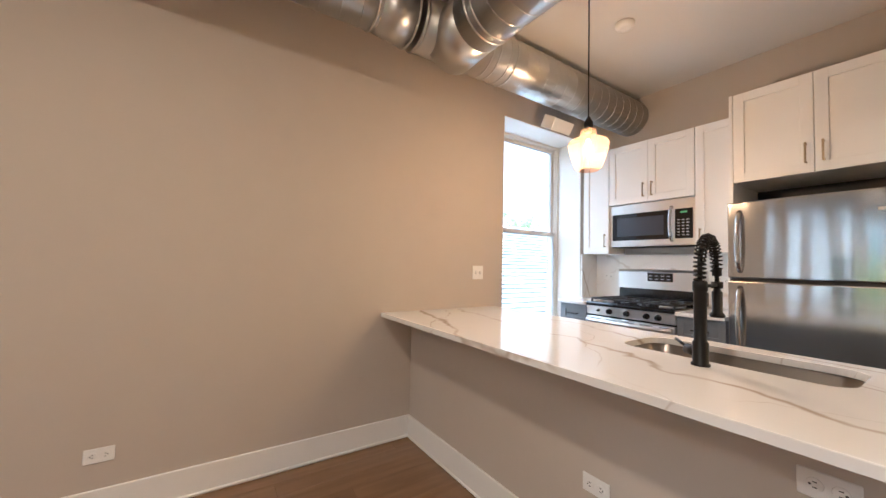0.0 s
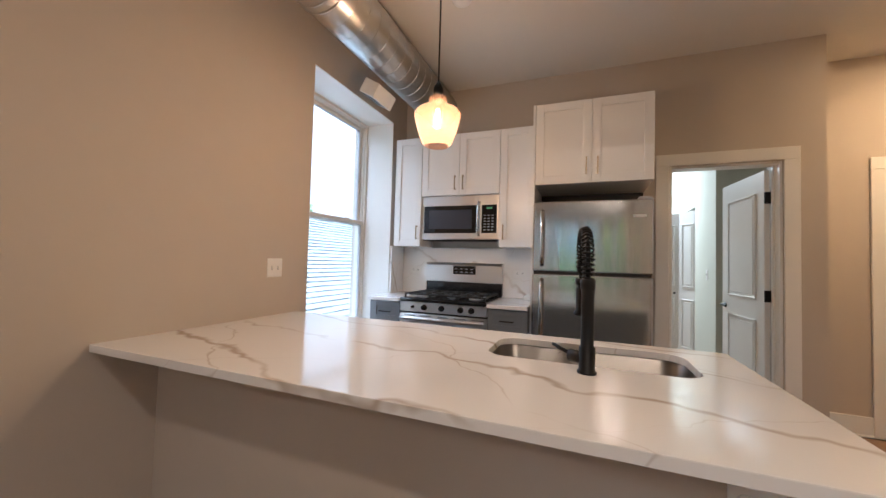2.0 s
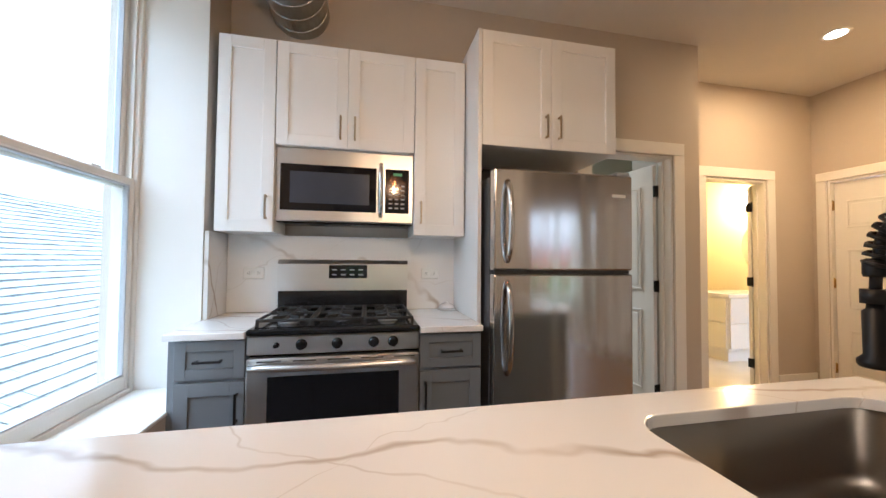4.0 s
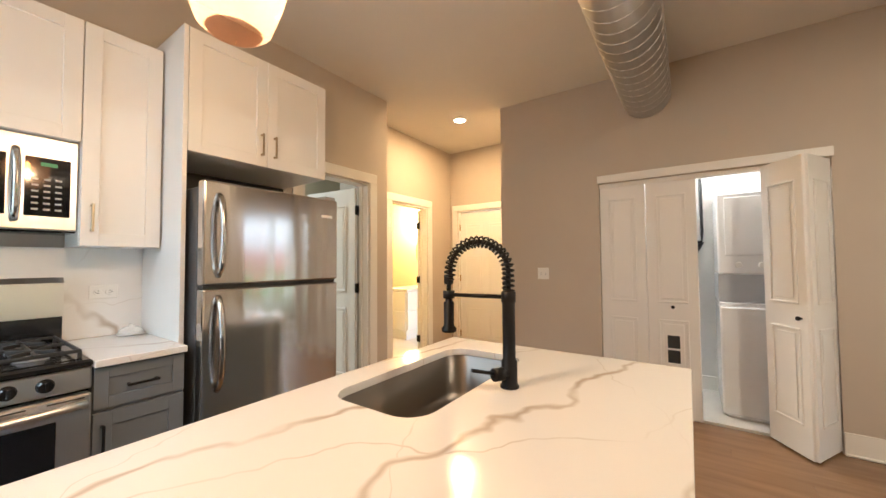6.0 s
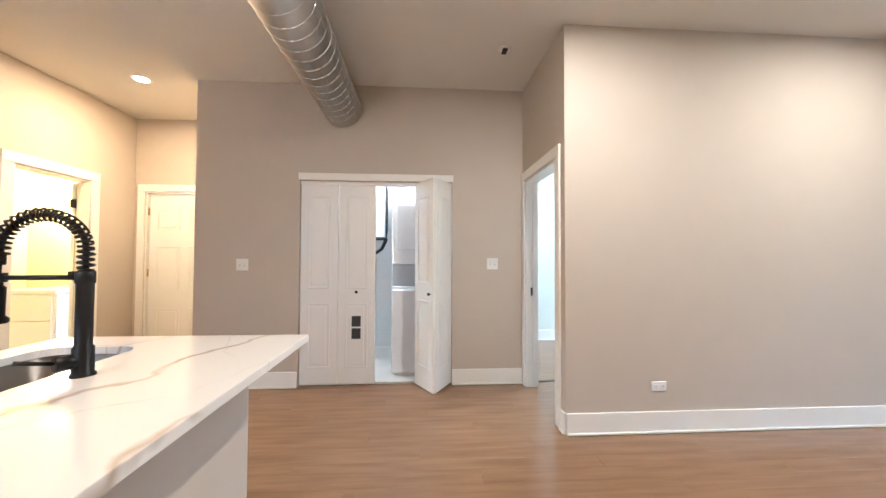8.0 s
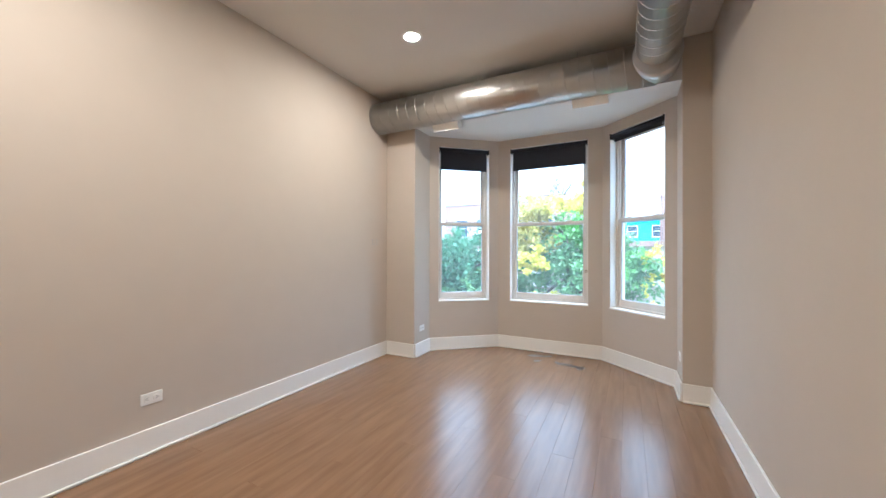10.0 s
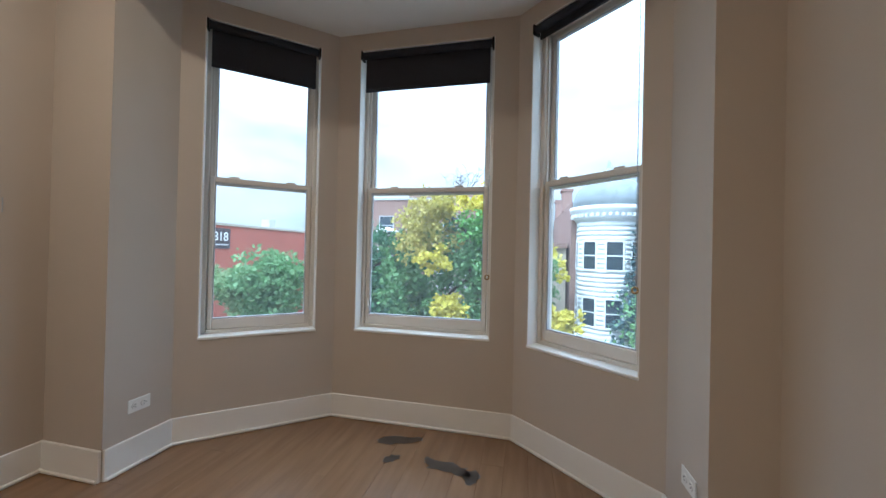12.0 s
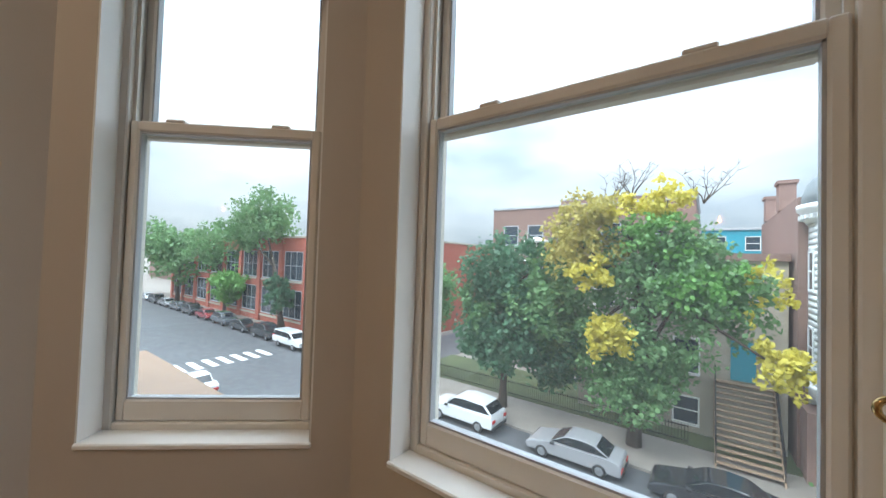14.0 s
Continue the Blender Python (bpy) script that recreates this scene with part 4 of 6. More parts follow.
def bar_pull(s, x, y, z, length, upright=True):
    h = length / 2
    if upright:
        s.box(x - 0.005, y - 0.032, z - h, x + 0.005, y - 0.022, z + h, 0.002)
        for q in (-h + 0.008, h - 0.008):
            s.box(x - 0.005, y - 0.024, z + q - 0.005, x + 0.005, y - 0.0005, z + q + 0.005, 0.001)
    else:
        s.box(x - h, y - 0.032, z - 0.005, x + h, y - 0.022, z + 0.005, 0.002)
        for q in (-h + 0.008, h - 0.008):
            s.box(x + q - 0.005, y - 0.024, z - 0.005, x + q + 0.005, y - 0.0005, z + 0.005, 0.001)


def cabinet(name, x0, x1, y0, y1, z0, z1, doors, colour, label, pull_mat=NICKEL, toe=0.0, body=True):
    """doors: (x0, x1, z0, z1, pull x or None, pull z, upright, rail)"""
    t = thing(name, ((x0 + x1) / 2, (y0 + y1) / 2, z0), label, "cabinet")
    s = Shape()
    s.box(x0, y0 + 0.021, z0 + toe, x1, y1, z1, 0.001)
    if toe:
        s.box(x0, y0 + 0.09, z0, x1, y1, z0 + toe)
    part(t, "body", s, colour)
    for dx0, dx1, dz0, dz1, px, pz, up, rail in doors:
        s = Shape()
        shaker(s, dx0, dx1, dz0, dz1, y0, rail)
        d = part(t, "door" if up else "drawer_front", s, colour)
        if px is not None:
            s = Shape()
            bar_pull(s, px, y0, pz, 0.13 if up else 0.11, up)
            me = s.mesh("handle")
            me.transform((Matrix.Translation(t.location)).inverted())
            h = new("handle", me)
            h.parent = d
            h.data.materials.append(pull_mat)
            tagged(h, "slim metal bar handle")
    return t


UY, UB, UT = 2.02, 1.41, 2.455
G = 0.0015
cabinet("upper_cabinet", 0.05, 0.335, UY, KY - 0.002, UB, UT, [(0.05 + G, 0.335 - G, UB, UT - 0.003, 0.30, UB + 0.13, True, 0.062)], CABWHITE, "white shaker wall cabinet beside the window")
cabinet("upper_cabinet", 0.337, 1.088, UY, KY - 0.002, 1.885, UT, [(0.337 + G, 0.712, 1.885, UT - 0.003, 0.675, 1.885 + 0.11, True, 0.062), (0.714, 1.088 - G, 1.885, UT - 0.003, 0.752, 1.885 + 0.11, True, 0.062)], CABWHITE, "white shaker wall cabinet over the microwave")
cabinet("upper_cabinet", 1.09, 1.39, UY, KY - 0.002, UB, UT, [(1.09 + G, 1.39 - G, UB, UT - 0.003, 1.128, UB + 0.13, True, 0.062)], CABWHITE, "white shaker wall cabinet beside the fridge panel")
c = cabinet("fridge_cabinet", 1.42, 2.235, 1.78, KY - 0.002, 1.888, 2.52, [(1.42 + G, 1.826, 1.888, 2.517, 1.79, 2.01, True, 0.062), (1.829, 2.235 - G, 1.888, 2.517, 1.868, 2.01, True, 0.062)], CABWHITE, "white shaker cabinet over the fridge")
s = Shape()
s.box(1.398, 1.78, 0, 1.4185, KY - 0.002, 2.52, 0.001)
part(c, "side_panel", s, CABWHITE)
# near-black sheet: the shade over the fridge is put into its colour
s = Shape()
s.box(1.42, 2.28, 1.0, 2.235, KY - 0.003, 1.887)
part(c, "recess_shade", s, DARKSLOT, "sheet coloured dark for the recess shade")
BYF = 1.70
cabinet("base_cabinet", 0.002, 0.312, BYF, KY - 0.002, 0, 0.918, [(0.004 + 0.03, 0.31, 0.745, 0.91, 0.17, 0.825, False, 0.045), (0.004 + 0.03, 0.31, 0.115, 0.73, 0.283, 0.62, True, 0.058)], CABGREY, "slate grey shaker base cabinet by the window", BLACK, 0.10)
cabinet("base_cabinet", 1.084, 1.396, BYF, KY - 0.002, 0, 0.918, [(1.086, 1.394, 0.745, 0.91, 1.24, 0.825, False, 0.045), (1.086, 1.394, 0.115, 0.73, 1.113, 0.62, True, 0.058)], CABGREY, "slate grey shaker base cabinet beside the range", BLACK, 0.10)
for x0, x1 in ((0.002, 0.314), (1.082, 1.397)):
    s = Shape()
    s.box(x0, BYF - 0.03, 0.9185, x1, KY - 0.024, 0.948, 0.003)
    solid("countertop", s, QUARTZ, "white quartz counter on a grey base cabinet", "countertop", group="kitchen wall counters")
s = Shape()
s.box(0.024, KY - 0.022, 0.949, 1.397, KY - 0.001, 1.409)
s.box(0.002, 2.042, 0.949, 0.0225, KY - 0.001, 1.409)
solid("backsplash", s, QUARTZ, "white veined quartz backsplash slab", "backsplash", "structure")

# range
t = thing("gas_range", (0.698, 2.0, 0), "stainless steel gas range with black cooktop", "stove")
s = Shape()
s.box(0.318, 1.72, -0.02, 1.078, 2.27, 0.905, 0.004)
part(t, "body", s, BLACKENAMEL)
s = Shape()
s.box(0.316, 1.675, 0.82, 1.080, 1.74, 0.905, 0.006)
part(t, "control_panel", s, STEELH)
s = Shape()
s.box(0.314, 1.665, 0.906, 1.082, 2.24, 0.935, 0.008)
s.box(0.34, 1.70, 0.9355, 1.056, 2.20, 0.938)
part(t, "cooktop", s, BLACKENAMEL)
s = Shape()
s.box(0.316, 1.672, 0.20, 1.080, 1.719, 0.805, 0.006)
door = part(t, "oven_door", s, STEELH)
s = Shape()
s.box(0.405, 1.668, 0.27, 0.985, 1.6735, 0.725, 0.002)
part(t, "oven_window", s, BLACKGLASS, "dark oven door glass")
s = Shape()
s.tube([(0.335 + 0.726 * i / 12, 1.672 - 0.055 * math.sin(math.pi * (0.08 + 0.84 * i / 12)) ** 0.5, 0.772) for i in range(13)], 0.015, 10)
part(t, "oven_handle", s, STEELH)
s = Shape()
s.box(0.316, 1.675, 0.05, 1.080, 1.719, 0.19, 0.006)
part(t, "drawer", s, STEELH)
s = Shape()
for k in range(5):
    s.box(0.36 + k * 0.15, 1.6705, 0.788, 0.36 + k * 0.15 + 0.10, 1.6725, 0.793)
part(t, "vent_slot", s, DARKSLOT)
s = Shape()
for x in (0.545, 0.70, 0.865, 0.955, 0.44):
    r = 0.021 if x != 0.44 else 0.009
    s.lathe([(r + 0.004, 0), (r + 0.004, 0.004), (r, 0.006), (r * 0.92, 0.03)], seg=16, m=Matrix.Translation((x, 1.676, 0.863)) @ pose(0, 0, 0, 90))
    if r > 0.01:
        s.box(x - 0.004, 1.638, 0.845, x + 0.004, 1.648, 0.881, 0.001)
part(t, "knob", s, BLACKENAMEL)
s = Shape()
s.box(0.316, 2.225, 0.936, 1.080, 2.29, 1.06, 0.004)
part(t, "back_riser", s, BLACKENAMEL)
s = Shape()
s.prism([(0, 0), (0.085, 0), (0.085, 0.185), (0.02, 0.185), (0, 0.16)], 0, 0.764, Matrix.Translation((0.316, 2.208, 1.058)) @ Matrix(((0, 0, 1, 0), (1, 0, 0, 0), (0, 1, 0, 0), (0, 0, 0, 1))))
part(t, "backguard", s, STEELH)
s = Shape()
s.box(0.605, 2.204, 1.132, 0.83, 2.2085, 1.212, 0.002)
part(t, "display", s, BLACKGLASS)
s = Shape()
for k in range(4):
    for q in range(2):
        s.box(0.622 + k * 0.052, 2.2028, 1.15 + q * 0.03, 0.65 + k * 0.052, 2.2036, 1.157 + q * 0.03)
part(t, "display_marks", s, GREYPLASTIC)
s = Shape()
for gx in (0.345, 0.585, 0.825):
    for y in (1.72, 1.95, 2.19):
        s.box(gx, y - 0.006, 0.958, gx + 0.226, y + 0.006, 0.972, 0.003)
    for x in (gx, gx + 0.113, gx + 0.226):
        s.box(x - 0.006, 1.715, 0.958, x + 0.006, 2.195, 0.972, 0.003)
    for y in (1.835, 2.07):
        for a in (45, 135):
            s.box(-0.085, -0.005, 0.958, 0.085, 0.005, 0.975, 0.003, Matrix.Translation((gx + 0.113, y, 0)) @ pose(0, 0, 0, 0, 0, a))
    for x in (gx, gx + 0.226):
        for y in (1.72, 2.19):
            s.box(x - 0.006, y - 0.006, 0.938, x + 0.006, y + 0.006, 0.96)
part(t, "grate", s, IRON)
s = Shape()
for x in (0.458, 0.938):
    for y in (1.835, 2.07):
        s.lathe([(0.05, 0.938), (0.05, 0.945), (0.036, 0.947), (0.036, 0.955), (0.03, 0.958)], (x, y, 0), 18)
s.lathe([(0.05, 0.938), (0.05, 0.945), (0.036, 0.947), (0.036, 0.955), (0.03, 0.958)], (0.698, 1.95, 0), 18)
part(t, "burner", s, GREYPLASTIC)

for o in t.children:
    o.location = (0, 0.02, 0.02)

# microwave
t = thing("microwave", (0.713, 2.15, 1.47), "stainless steel over-the-range microwave", "microwave")
MY = 2.05
s = Shape()
s.box(0.337, MY + 0.03, 1.468, 1.088, KY - 0.023, 1.883, 0.004)
part(t, "body", s, BLACKENAMEL)
s = Shape()
s.box(0.337, MY, 1.475, 1.088, MY + 0.029, 1.882, 0.006)
part(t, "front", s, STEELH)
s = Shape()
s.box(0.36, MY - 0.005, 1.535, 0.875, MY - 0.0005, 1.79, 0.002).box(0.925, MY - 0.005, 1.535, 1.062, MY - 0.0005, 1.79, 0.002)
part(t, "glass", s, BLACKGLASS)
s = Shape()
s.box(0.41, MY - 0.0065, 1.575, 0.835, MY - 0.0055, 1.75, 0.0)
part(t, "window_mesh", s, mat("dark_mesh", (0.05, 0.055, 0.07), 0.2))
s = Shape()
for r in range(6):
    for q in range(3):
        s.box(0.945 + q * 0.035, MY - 0.0062, 1.56 + r * 0.026, 0.965 + q * 0.035, MY - 0.0054, 1.568 + r * 0.026)
part(t, "keypad", s, GREYPLASTIC)
s = Shape()
s.box(0.97, MY - 0.0062, 1.752, 1.02, MY - 0.0054, 1.768)
part(t, "clock", s, GREENLED)
s = Shape()
s.tube([(0.90, MY - 0.002 - 0.045 * math.sin(math.pi * i / 10) ** 0.5, 1.515 + 0.30 * i / 10) for i in range(11)], 0.013, 10)
part(t, "handle", s, STEEL)
s = Shape()
for k in range(18):
    s.box(0.37 + k * 0.038, MY + 0.03, 1.4665, 0.40 + k * 0.038, MY + 0.11, 1.4675)
s.box(0.50, 2.12, 1.4645, 0.60, 2.2, 1.4675)
part(t, "vent_slot", s, DARKSLOT)

# fridge
t = thing("refrigerator", (1.82, 1.95, 0), "stainless steel top-freezer refrigerator", "refrigerator")
s = Shape()
s.box(1.435, 1.69, 0.03, 2.205, 2.27, 1.70, 0.006)
s.box(1.46, 1.72, 0, 1.50, 1.76, 0.03).box(2.14, 1.72, 0, 2.18, 1.76, 0.03).box(1.46, 2.2, 0, 1.50, 2.24, 0.03).box(2.14, 2.2, 0, 2.18, 2.24, 0.03)
part(t, "body", s, mat("charcoal_cabinet_side", (0.05, 0.05, 0.052), 0.4))
for nm, z0, z1 in (("freezer_door", 1.22, 1.725), ("fridge_door", 0.09, 1.203)):
    s = Shape()
    s.box(1.432, 1.62, z0, 2.208, 1.685, z1, 0.010, None, 2)
    part(t, nm, s, STEEL)
s = Shape()
s.box(1.44, 1.64, 1.204, 2.2, 1.69, 1.219).box(1.45, 1.66, 0.03, 2.19, 1.69, 0.088)
part(t, "gasket", s, DARKSLOT)
s = Shape()
for z0, z1 in ((1.265, 1.66), (0.72, 1.165)):
    n = 12
    s.tube([(1.50, 1.62 - 0.052 * math.sin(math.pi * i / n) ** 0.45, z0 + (z1 - z0) * i / n) for i in range(n + 1)], 0.014, 10)
part(t, "handle", s, STEEL)
s = Shape()
s.box(2.085, 1.6175, 1.605, 2.165, 1.6195, 1.622, 0.0)
part(t, "badge", s, PLASTIC, "small pale badge bar")
s = Shape()
s.box(2.12, 1.63, 1.726, 2.20, 1.72, 1.744, 0.004)
part(t, "hinge_cover", s, GREYPLASTIC)

# small dish by the wall
t = thing("butter_dish", (1.345, 2.21, 0.948), "white ceramic covered dish on the counter", "dish")
s = Shape()
s.lathe([(0.05, 0.948), (0.062, 0.931), (0.06, 0.935), (0.04, 0.934)], (1.33, 2.21, 0.023), 20)
part(t, "plate", s, CERAMIC)
s = Shape()
s.lathe([(0.052, 0.935), (0.05, 0.955), (0.03, 0.968), (0.012, 0.971), (0.014, 0.98), (0.006, 0.984)], (1.33, 2.21, 0.023), 20)
part(t, "lid", s, CERAMIC)


# ---------------------------------------------------------------- outlets, switches
def plate(name, place, turn, label, wide=0.115, high=0.07, kind="outlet"):
    """A wall plate; turn 0 faces -y."""
    t = thing(name, place, label, kind, turn, group="wall plates")
    s = Shape()
    s.box(-wide / 2, -0.006, -high / 2, wide / 2, -0.0005, high / 2, 0.0025)
    part(t, "plate", s, PLASTIC, local=True)
    s = Shape()
    d = Shape()
    if kind == "outlet":
        for k in (-1, 1):
            c = k * wide * 0.2
            s.lathe([(0.017, 0), (0.016, 0.0025)], seg=16, m=Matrix.Translation((c, -0.006, 0)) @ pose(0, 0, 0, 90))
            d.box(c - 0.004, -0.0092, -0.008, c + 0.004, -0.0085, -0.0055).box(c - 0.004, -0.0092, 0.0055, c + 0.004, -0.0085, 0.008)
            d.lathe([(0.0028, 0), (0.0028, 0.0008)], seg=8, m=Matrix.Translation((c + 0.009 * k, -0.0085, 0)) @ pose(0, 0, 0, 90))
        part(t, "receptacle", s, PLASTIC, local=True)
        part(t, "slot", d, DARKSLOT, local=True)
    else:
        for c in ((-0.023, 0.023) if wide > 0.1 else (0,)):
            s.box(c - 0.005, -0.017, -0.004, c + 0.005, -0.006, 0.012, 0.002)
            d.box(c - 0.006, -0.0068, -0.013, c + 0.006, -0.0061, 0.013)
        part(t, "toggle", s, PLASTIC, local=True)
        part(t, "toggle_slot", d, GREYPLASTIC, local=True)
    return t


plate("wall_outlet", (0, -1.694, 0.313), 90, "white horizontal double outlet on the wall")
plate("wall_outlet", (1.525, 0, 0.415), 0, "white horizontal double outlet on the half wall")
plate("wall_outlet", (2.155, 0, 0.735), 0, "white horizontal double outlet on the half wall")
plate("wall_outlet", (0.17, KY - 0.023, 1.18), 0, "white horizontal double outlet on the backsplash")
plate("wall_outlet", (1.235, KY - 0.023, 1.18), 0, "white horizontal double outlet on the backsplash")
plate("wall_outlet", (BX, -2.52, 0.335), -90, "white horizontal double outlet on the wall")
plate("wall_outlet", (2.795, -5.086, 0.315), -90, "white horizontal double outlet in the bay")
plate("wall_outlet", (0.20, -5.05, 0.342), 90, "white horizontal double outlet in the bay")
plate("light_switch", (0, 0.627, 1.205), 90, "white double toggle switch on the wall", 0.115, 0.115, "switch")
plate("light_switch", (LX, 0.965, 1.20), -90, "white toggle switch beside the closet", 0.115, 0.115, "switch")
plate("light_switch", (LX, -1.503, 1.215), -90, "white double toggle switch beside the closet", 0.115, 0.115, "switch")
plate("light_switch", (3.12, 3.9, 1.2), -90, "white toggle switch in the bedroom", 0.07, 0.115, "switch")
s = Shape()
for y in (-4.66, -4.73):
    s.box(BX - 0.004, y - 0.018, 1.30, BX - 0.0005, y - 0.014, 1.37).box(BX - 0.004, y + 0.014, 1.30, BX - 0.0005, y + 0.018, 1.37)
solid("wall_anchor_marks", s, GREYPLASTIC, "small screw marks remaining on the painted wall", "wall marks")

# ---------------------------------------------------------------- ducts
def rib_ring(s, a, b, r, w=0.012, lip=0.008):
    a, b = Vector(a), Vector(b)
    d = b - a
    m = Matrix.Translation(a) @ d.to_track_quat("Z", "Y").to_matrix().to_4x4()
    s.lathe([(r, 0), (r + lip, 0.003), (r + lip, w - 0.003), (r, w)], (0, 0, 0), 32, m, cap=False)


def spiral(s, a, b, r, pitch=0.115):
    """A thin raised lock seam that winds along a round duct."""
    a, b = Vector(a), Vector(b)
    d = b - a
    m = Matrix.Translation(a) @ d.to_track_quat("Z", "Y").to_matrix().to_4x4()
    n = int(d.length / pitch * 20)
    s.tube([m @ Vector((r * math.cos(k * math.pi / 10), r * math.sin(k * math.pi / 10), d.length * k / n)) for k in range(n + 1)], 0.0038, 4)


DX, DZ, MZ = 0.40, 2.765, 2.815
t = thing("supply_duct", (DX, 0, DZ), "exposed galvanised round spiral duct along the wall", "duct")
s = Shape()
s.rod((DX, -0.26, MZ), (DX, KY - 0.002, MZ), 0.172, seg=40)
s.rod((DX, -0.52, MZ), (DX, -0.30, MZ), 0.150, 0.172, seg=40)
s.rod((DX, -4.60, MZ), (DX, -0.52, MZ), 0.150, seg=40)
spiral(s, (DX, 0.55, MZ), (DX, KY - 0.01, MZ), 0.172)
spiral(s, (DX, -4.5, MZ), (DX, -0.60, MZ), 0.150)
part(t, "main_run", s, GALV)
s = Shape()
for y, r in ((-0.55, 0.150), (-0.31, 0.172), (-0.25, 0.172), (0.28, 0.172), (0.34, 0.172), (0.44, 0.172), (0.50, 0.172)):
    rib_ring(s, (DX, y, MZ), (DX, y + 0.02, MZ), r)
part(t, "joint_ring", s, GALV)
s = Shape()
s.rod((DX, 0.02, DZ), (DX + 0.30, 0.02, DZ), 0.200, 0.188, seg=40)
s.rod((DX + 0.30, 0.02, DZ), (LX - 0.001, 0.02, DZ), 0.188, seg=40)
spiral(s, (DX + 0.5, 0.02, DZ), (LX - 0.01, 0.02, DZ), 0.188)
for x in (DX + 0.40, DX + 0.45, DX + 1.6):
    rib_ring(s, (x, 0.02, DZ), (x + 0.02, 0.02, DZ), 0.188)
part(t, "branch_run", s, GALV)
s = Shape()
s.rod((DX, -4.745, DZ), (BX - 0.002, -4.745, DZ), 0.17, seg=40)
spiral(s, (DX, -4.745, DZ), (BX - 0.01, -4.745, DZ), 0.17)
s.rod((DX, -4.745, DZ), (DX, -4.55, DZ), 0.17, seg=40)
part(t, "bay_run", s, GALV)
s = Shape()
m = Matrix.Translation((DX, 1.30, DZ)) @ pose(0, 0, 0, 0, 30, 0)
s.box(-0.07, -0.13, -0.30, 0.07, 0.13, -0.19, 0.004, m)
for x in (0.9, 2.34):
    s.box(x - 0.15, -4.80, DZ - 0.24, x + 0.15, -4.69, DZ - 0.15, 0.004, Matrix.Translation((0, -4.745, DZ)) @ pose(0, 0, 0, -30) @ Matrix.Translation((0, 4.745, -DZ)))
part(t, "register", s, PLASTIC, "white air register under the duct")
s = Shape()
for k in range(6):
    s.box(-0.071, -0.115 + k * 0.04, -0.302, 0.06, -0.10 + k * 0.04, -0.300, 0, m)
part(t, "register_slot", s, DARKSLOT)
s = Shape()
for y in (-3.6, -2.2, -0.9, 1.0, 2.0):
    s.rod((DX, y, DZ + 0.16), (DX, y, TOP), 0.004, seg=6)
for x in (1.4, 2.6, 3.7):
    s.rod((x, 0.02, DZ + 0.18), (x, 0.02, TOP), 0.004, seg=6)
for x in (1.0, 2.0, 2.9):
    s.rod((x, -4.745, DZ + 0.16), (x, -4.745, TOP), 0.004, seg=6)
part(t, "hanger", s, GALV)

# ---------------------------------------------------------------- lamps and ceiling fittings
t = thing("pendant_lamp", (1.08, 0.588, TOP), "pendant lamp with amber glass shade, lit", "lamp")
px, py = 1.08, 0.588
s = Shape()
s.lathe([(0.06, TOP - 0.02), (0.06, TOP - 0.001)], (px, py, 0), 24)
s.rod((px, py, 2.16), (px, py, TOP - 0.02), 0.0045, seg=8)
s.lathe([(0.008, 2.18), (0.016, 2.165), (0.026, 2.145), (0.026, 2.09), (0.024, 2.085)], (px, py, 0), 18)
part(t, "cord_and_socket", s, BLACK)
s = Shape()
prof = [(0.045, 2.10), (0.047, 2.065), (0.055, 2.055), (0.108, 2.03), (0.118, 2.015), (0.116, 1.99), (0.098, 1.925), (0.078, 1.868), (0.060, 1.852)]
s.lathe(prof, (px, py, 0), 32, cap=False)
s.lathe([(r - 0.003, z) for r, z in prof], (px, py, 0), 32, cap=False)
p = part(t, "shade", s, AMBERGLASS, "clear amber glass shade")
p.visible_shadow = False
s = Shape()
s.lathe([(0.012, 2.09), (0.013, 2.06), (0.03, 2.02), (0.032, 1.995), (0.022, 1.955), (0.006, 1.935)], (px, py, 0), 18)
p = part(t, "bulb", s, AMBERGLASS, "clear filament bulb")
p.visible_shadow = False
s = Shape()
for k in range(5):
    a = 2 * math.pi * k / 5
    s.rod((px + 0.006 * math.cos(a), py + 0.006 * math.sin(a), 2.04), (px + 0.014 * math.cos(a), py + 0.014 * math.sin(a), 1.975), 0.0022, seg=6)
part(t, "filament", s, FILAMENT)


def downlight(x, y):
    t = thing("recessed_downlight", (x, y, TOP), "round recessed ceiling downlight with white trim, lit", "ceiling light", group="recessed downlights")
    s = Shape()
    s.lathe([(0.062, -0.001), (0.062, -0.006), (0.085, -0.004), (0.088, -0.001)], seg=28, cap=False)
    part(t, "trim_ring", s, PLASTIC, local=True)
    s = Shape()
    s.lathe([(0.061, -0.002), (0.061, -0.003)], seg=28)
    part(t, "lens", s, GLOWLAMP, local=True)


for x, y in ((2.19, -3.89), (2.19, -1.75), (4.28, 1.96)):
    downlight(x, y)
t = thing("smoke_detector", (1.01, 1.11, TOP), "round white smoke detector on the ceiling", "smoke detector")
s = Shape()
s.lathe([(0.065, -0.001), (0.065, -0.012), (0.055, -0.03), (0.03, -0.036)], seg=28)
part(t, "cover", s, PLASTIC, local=True)
t = thing("ceiling_sensor", (3.53, -1.455, TOP), "round white ceiling box cover with a dark slot", "ceiling fitting")
s = Shape()
s.lathe([(0.055, -0.001), (0.05, -0.012)], seg=24)
part(t, "cover", s, PLASTIC, local=True)
s = Shape()
s.box(-0.035, -0.02, -0.03, 0.035, 0.02, -0.0125, 0.004)
part(t, "slot", s, BLACK, local=True)

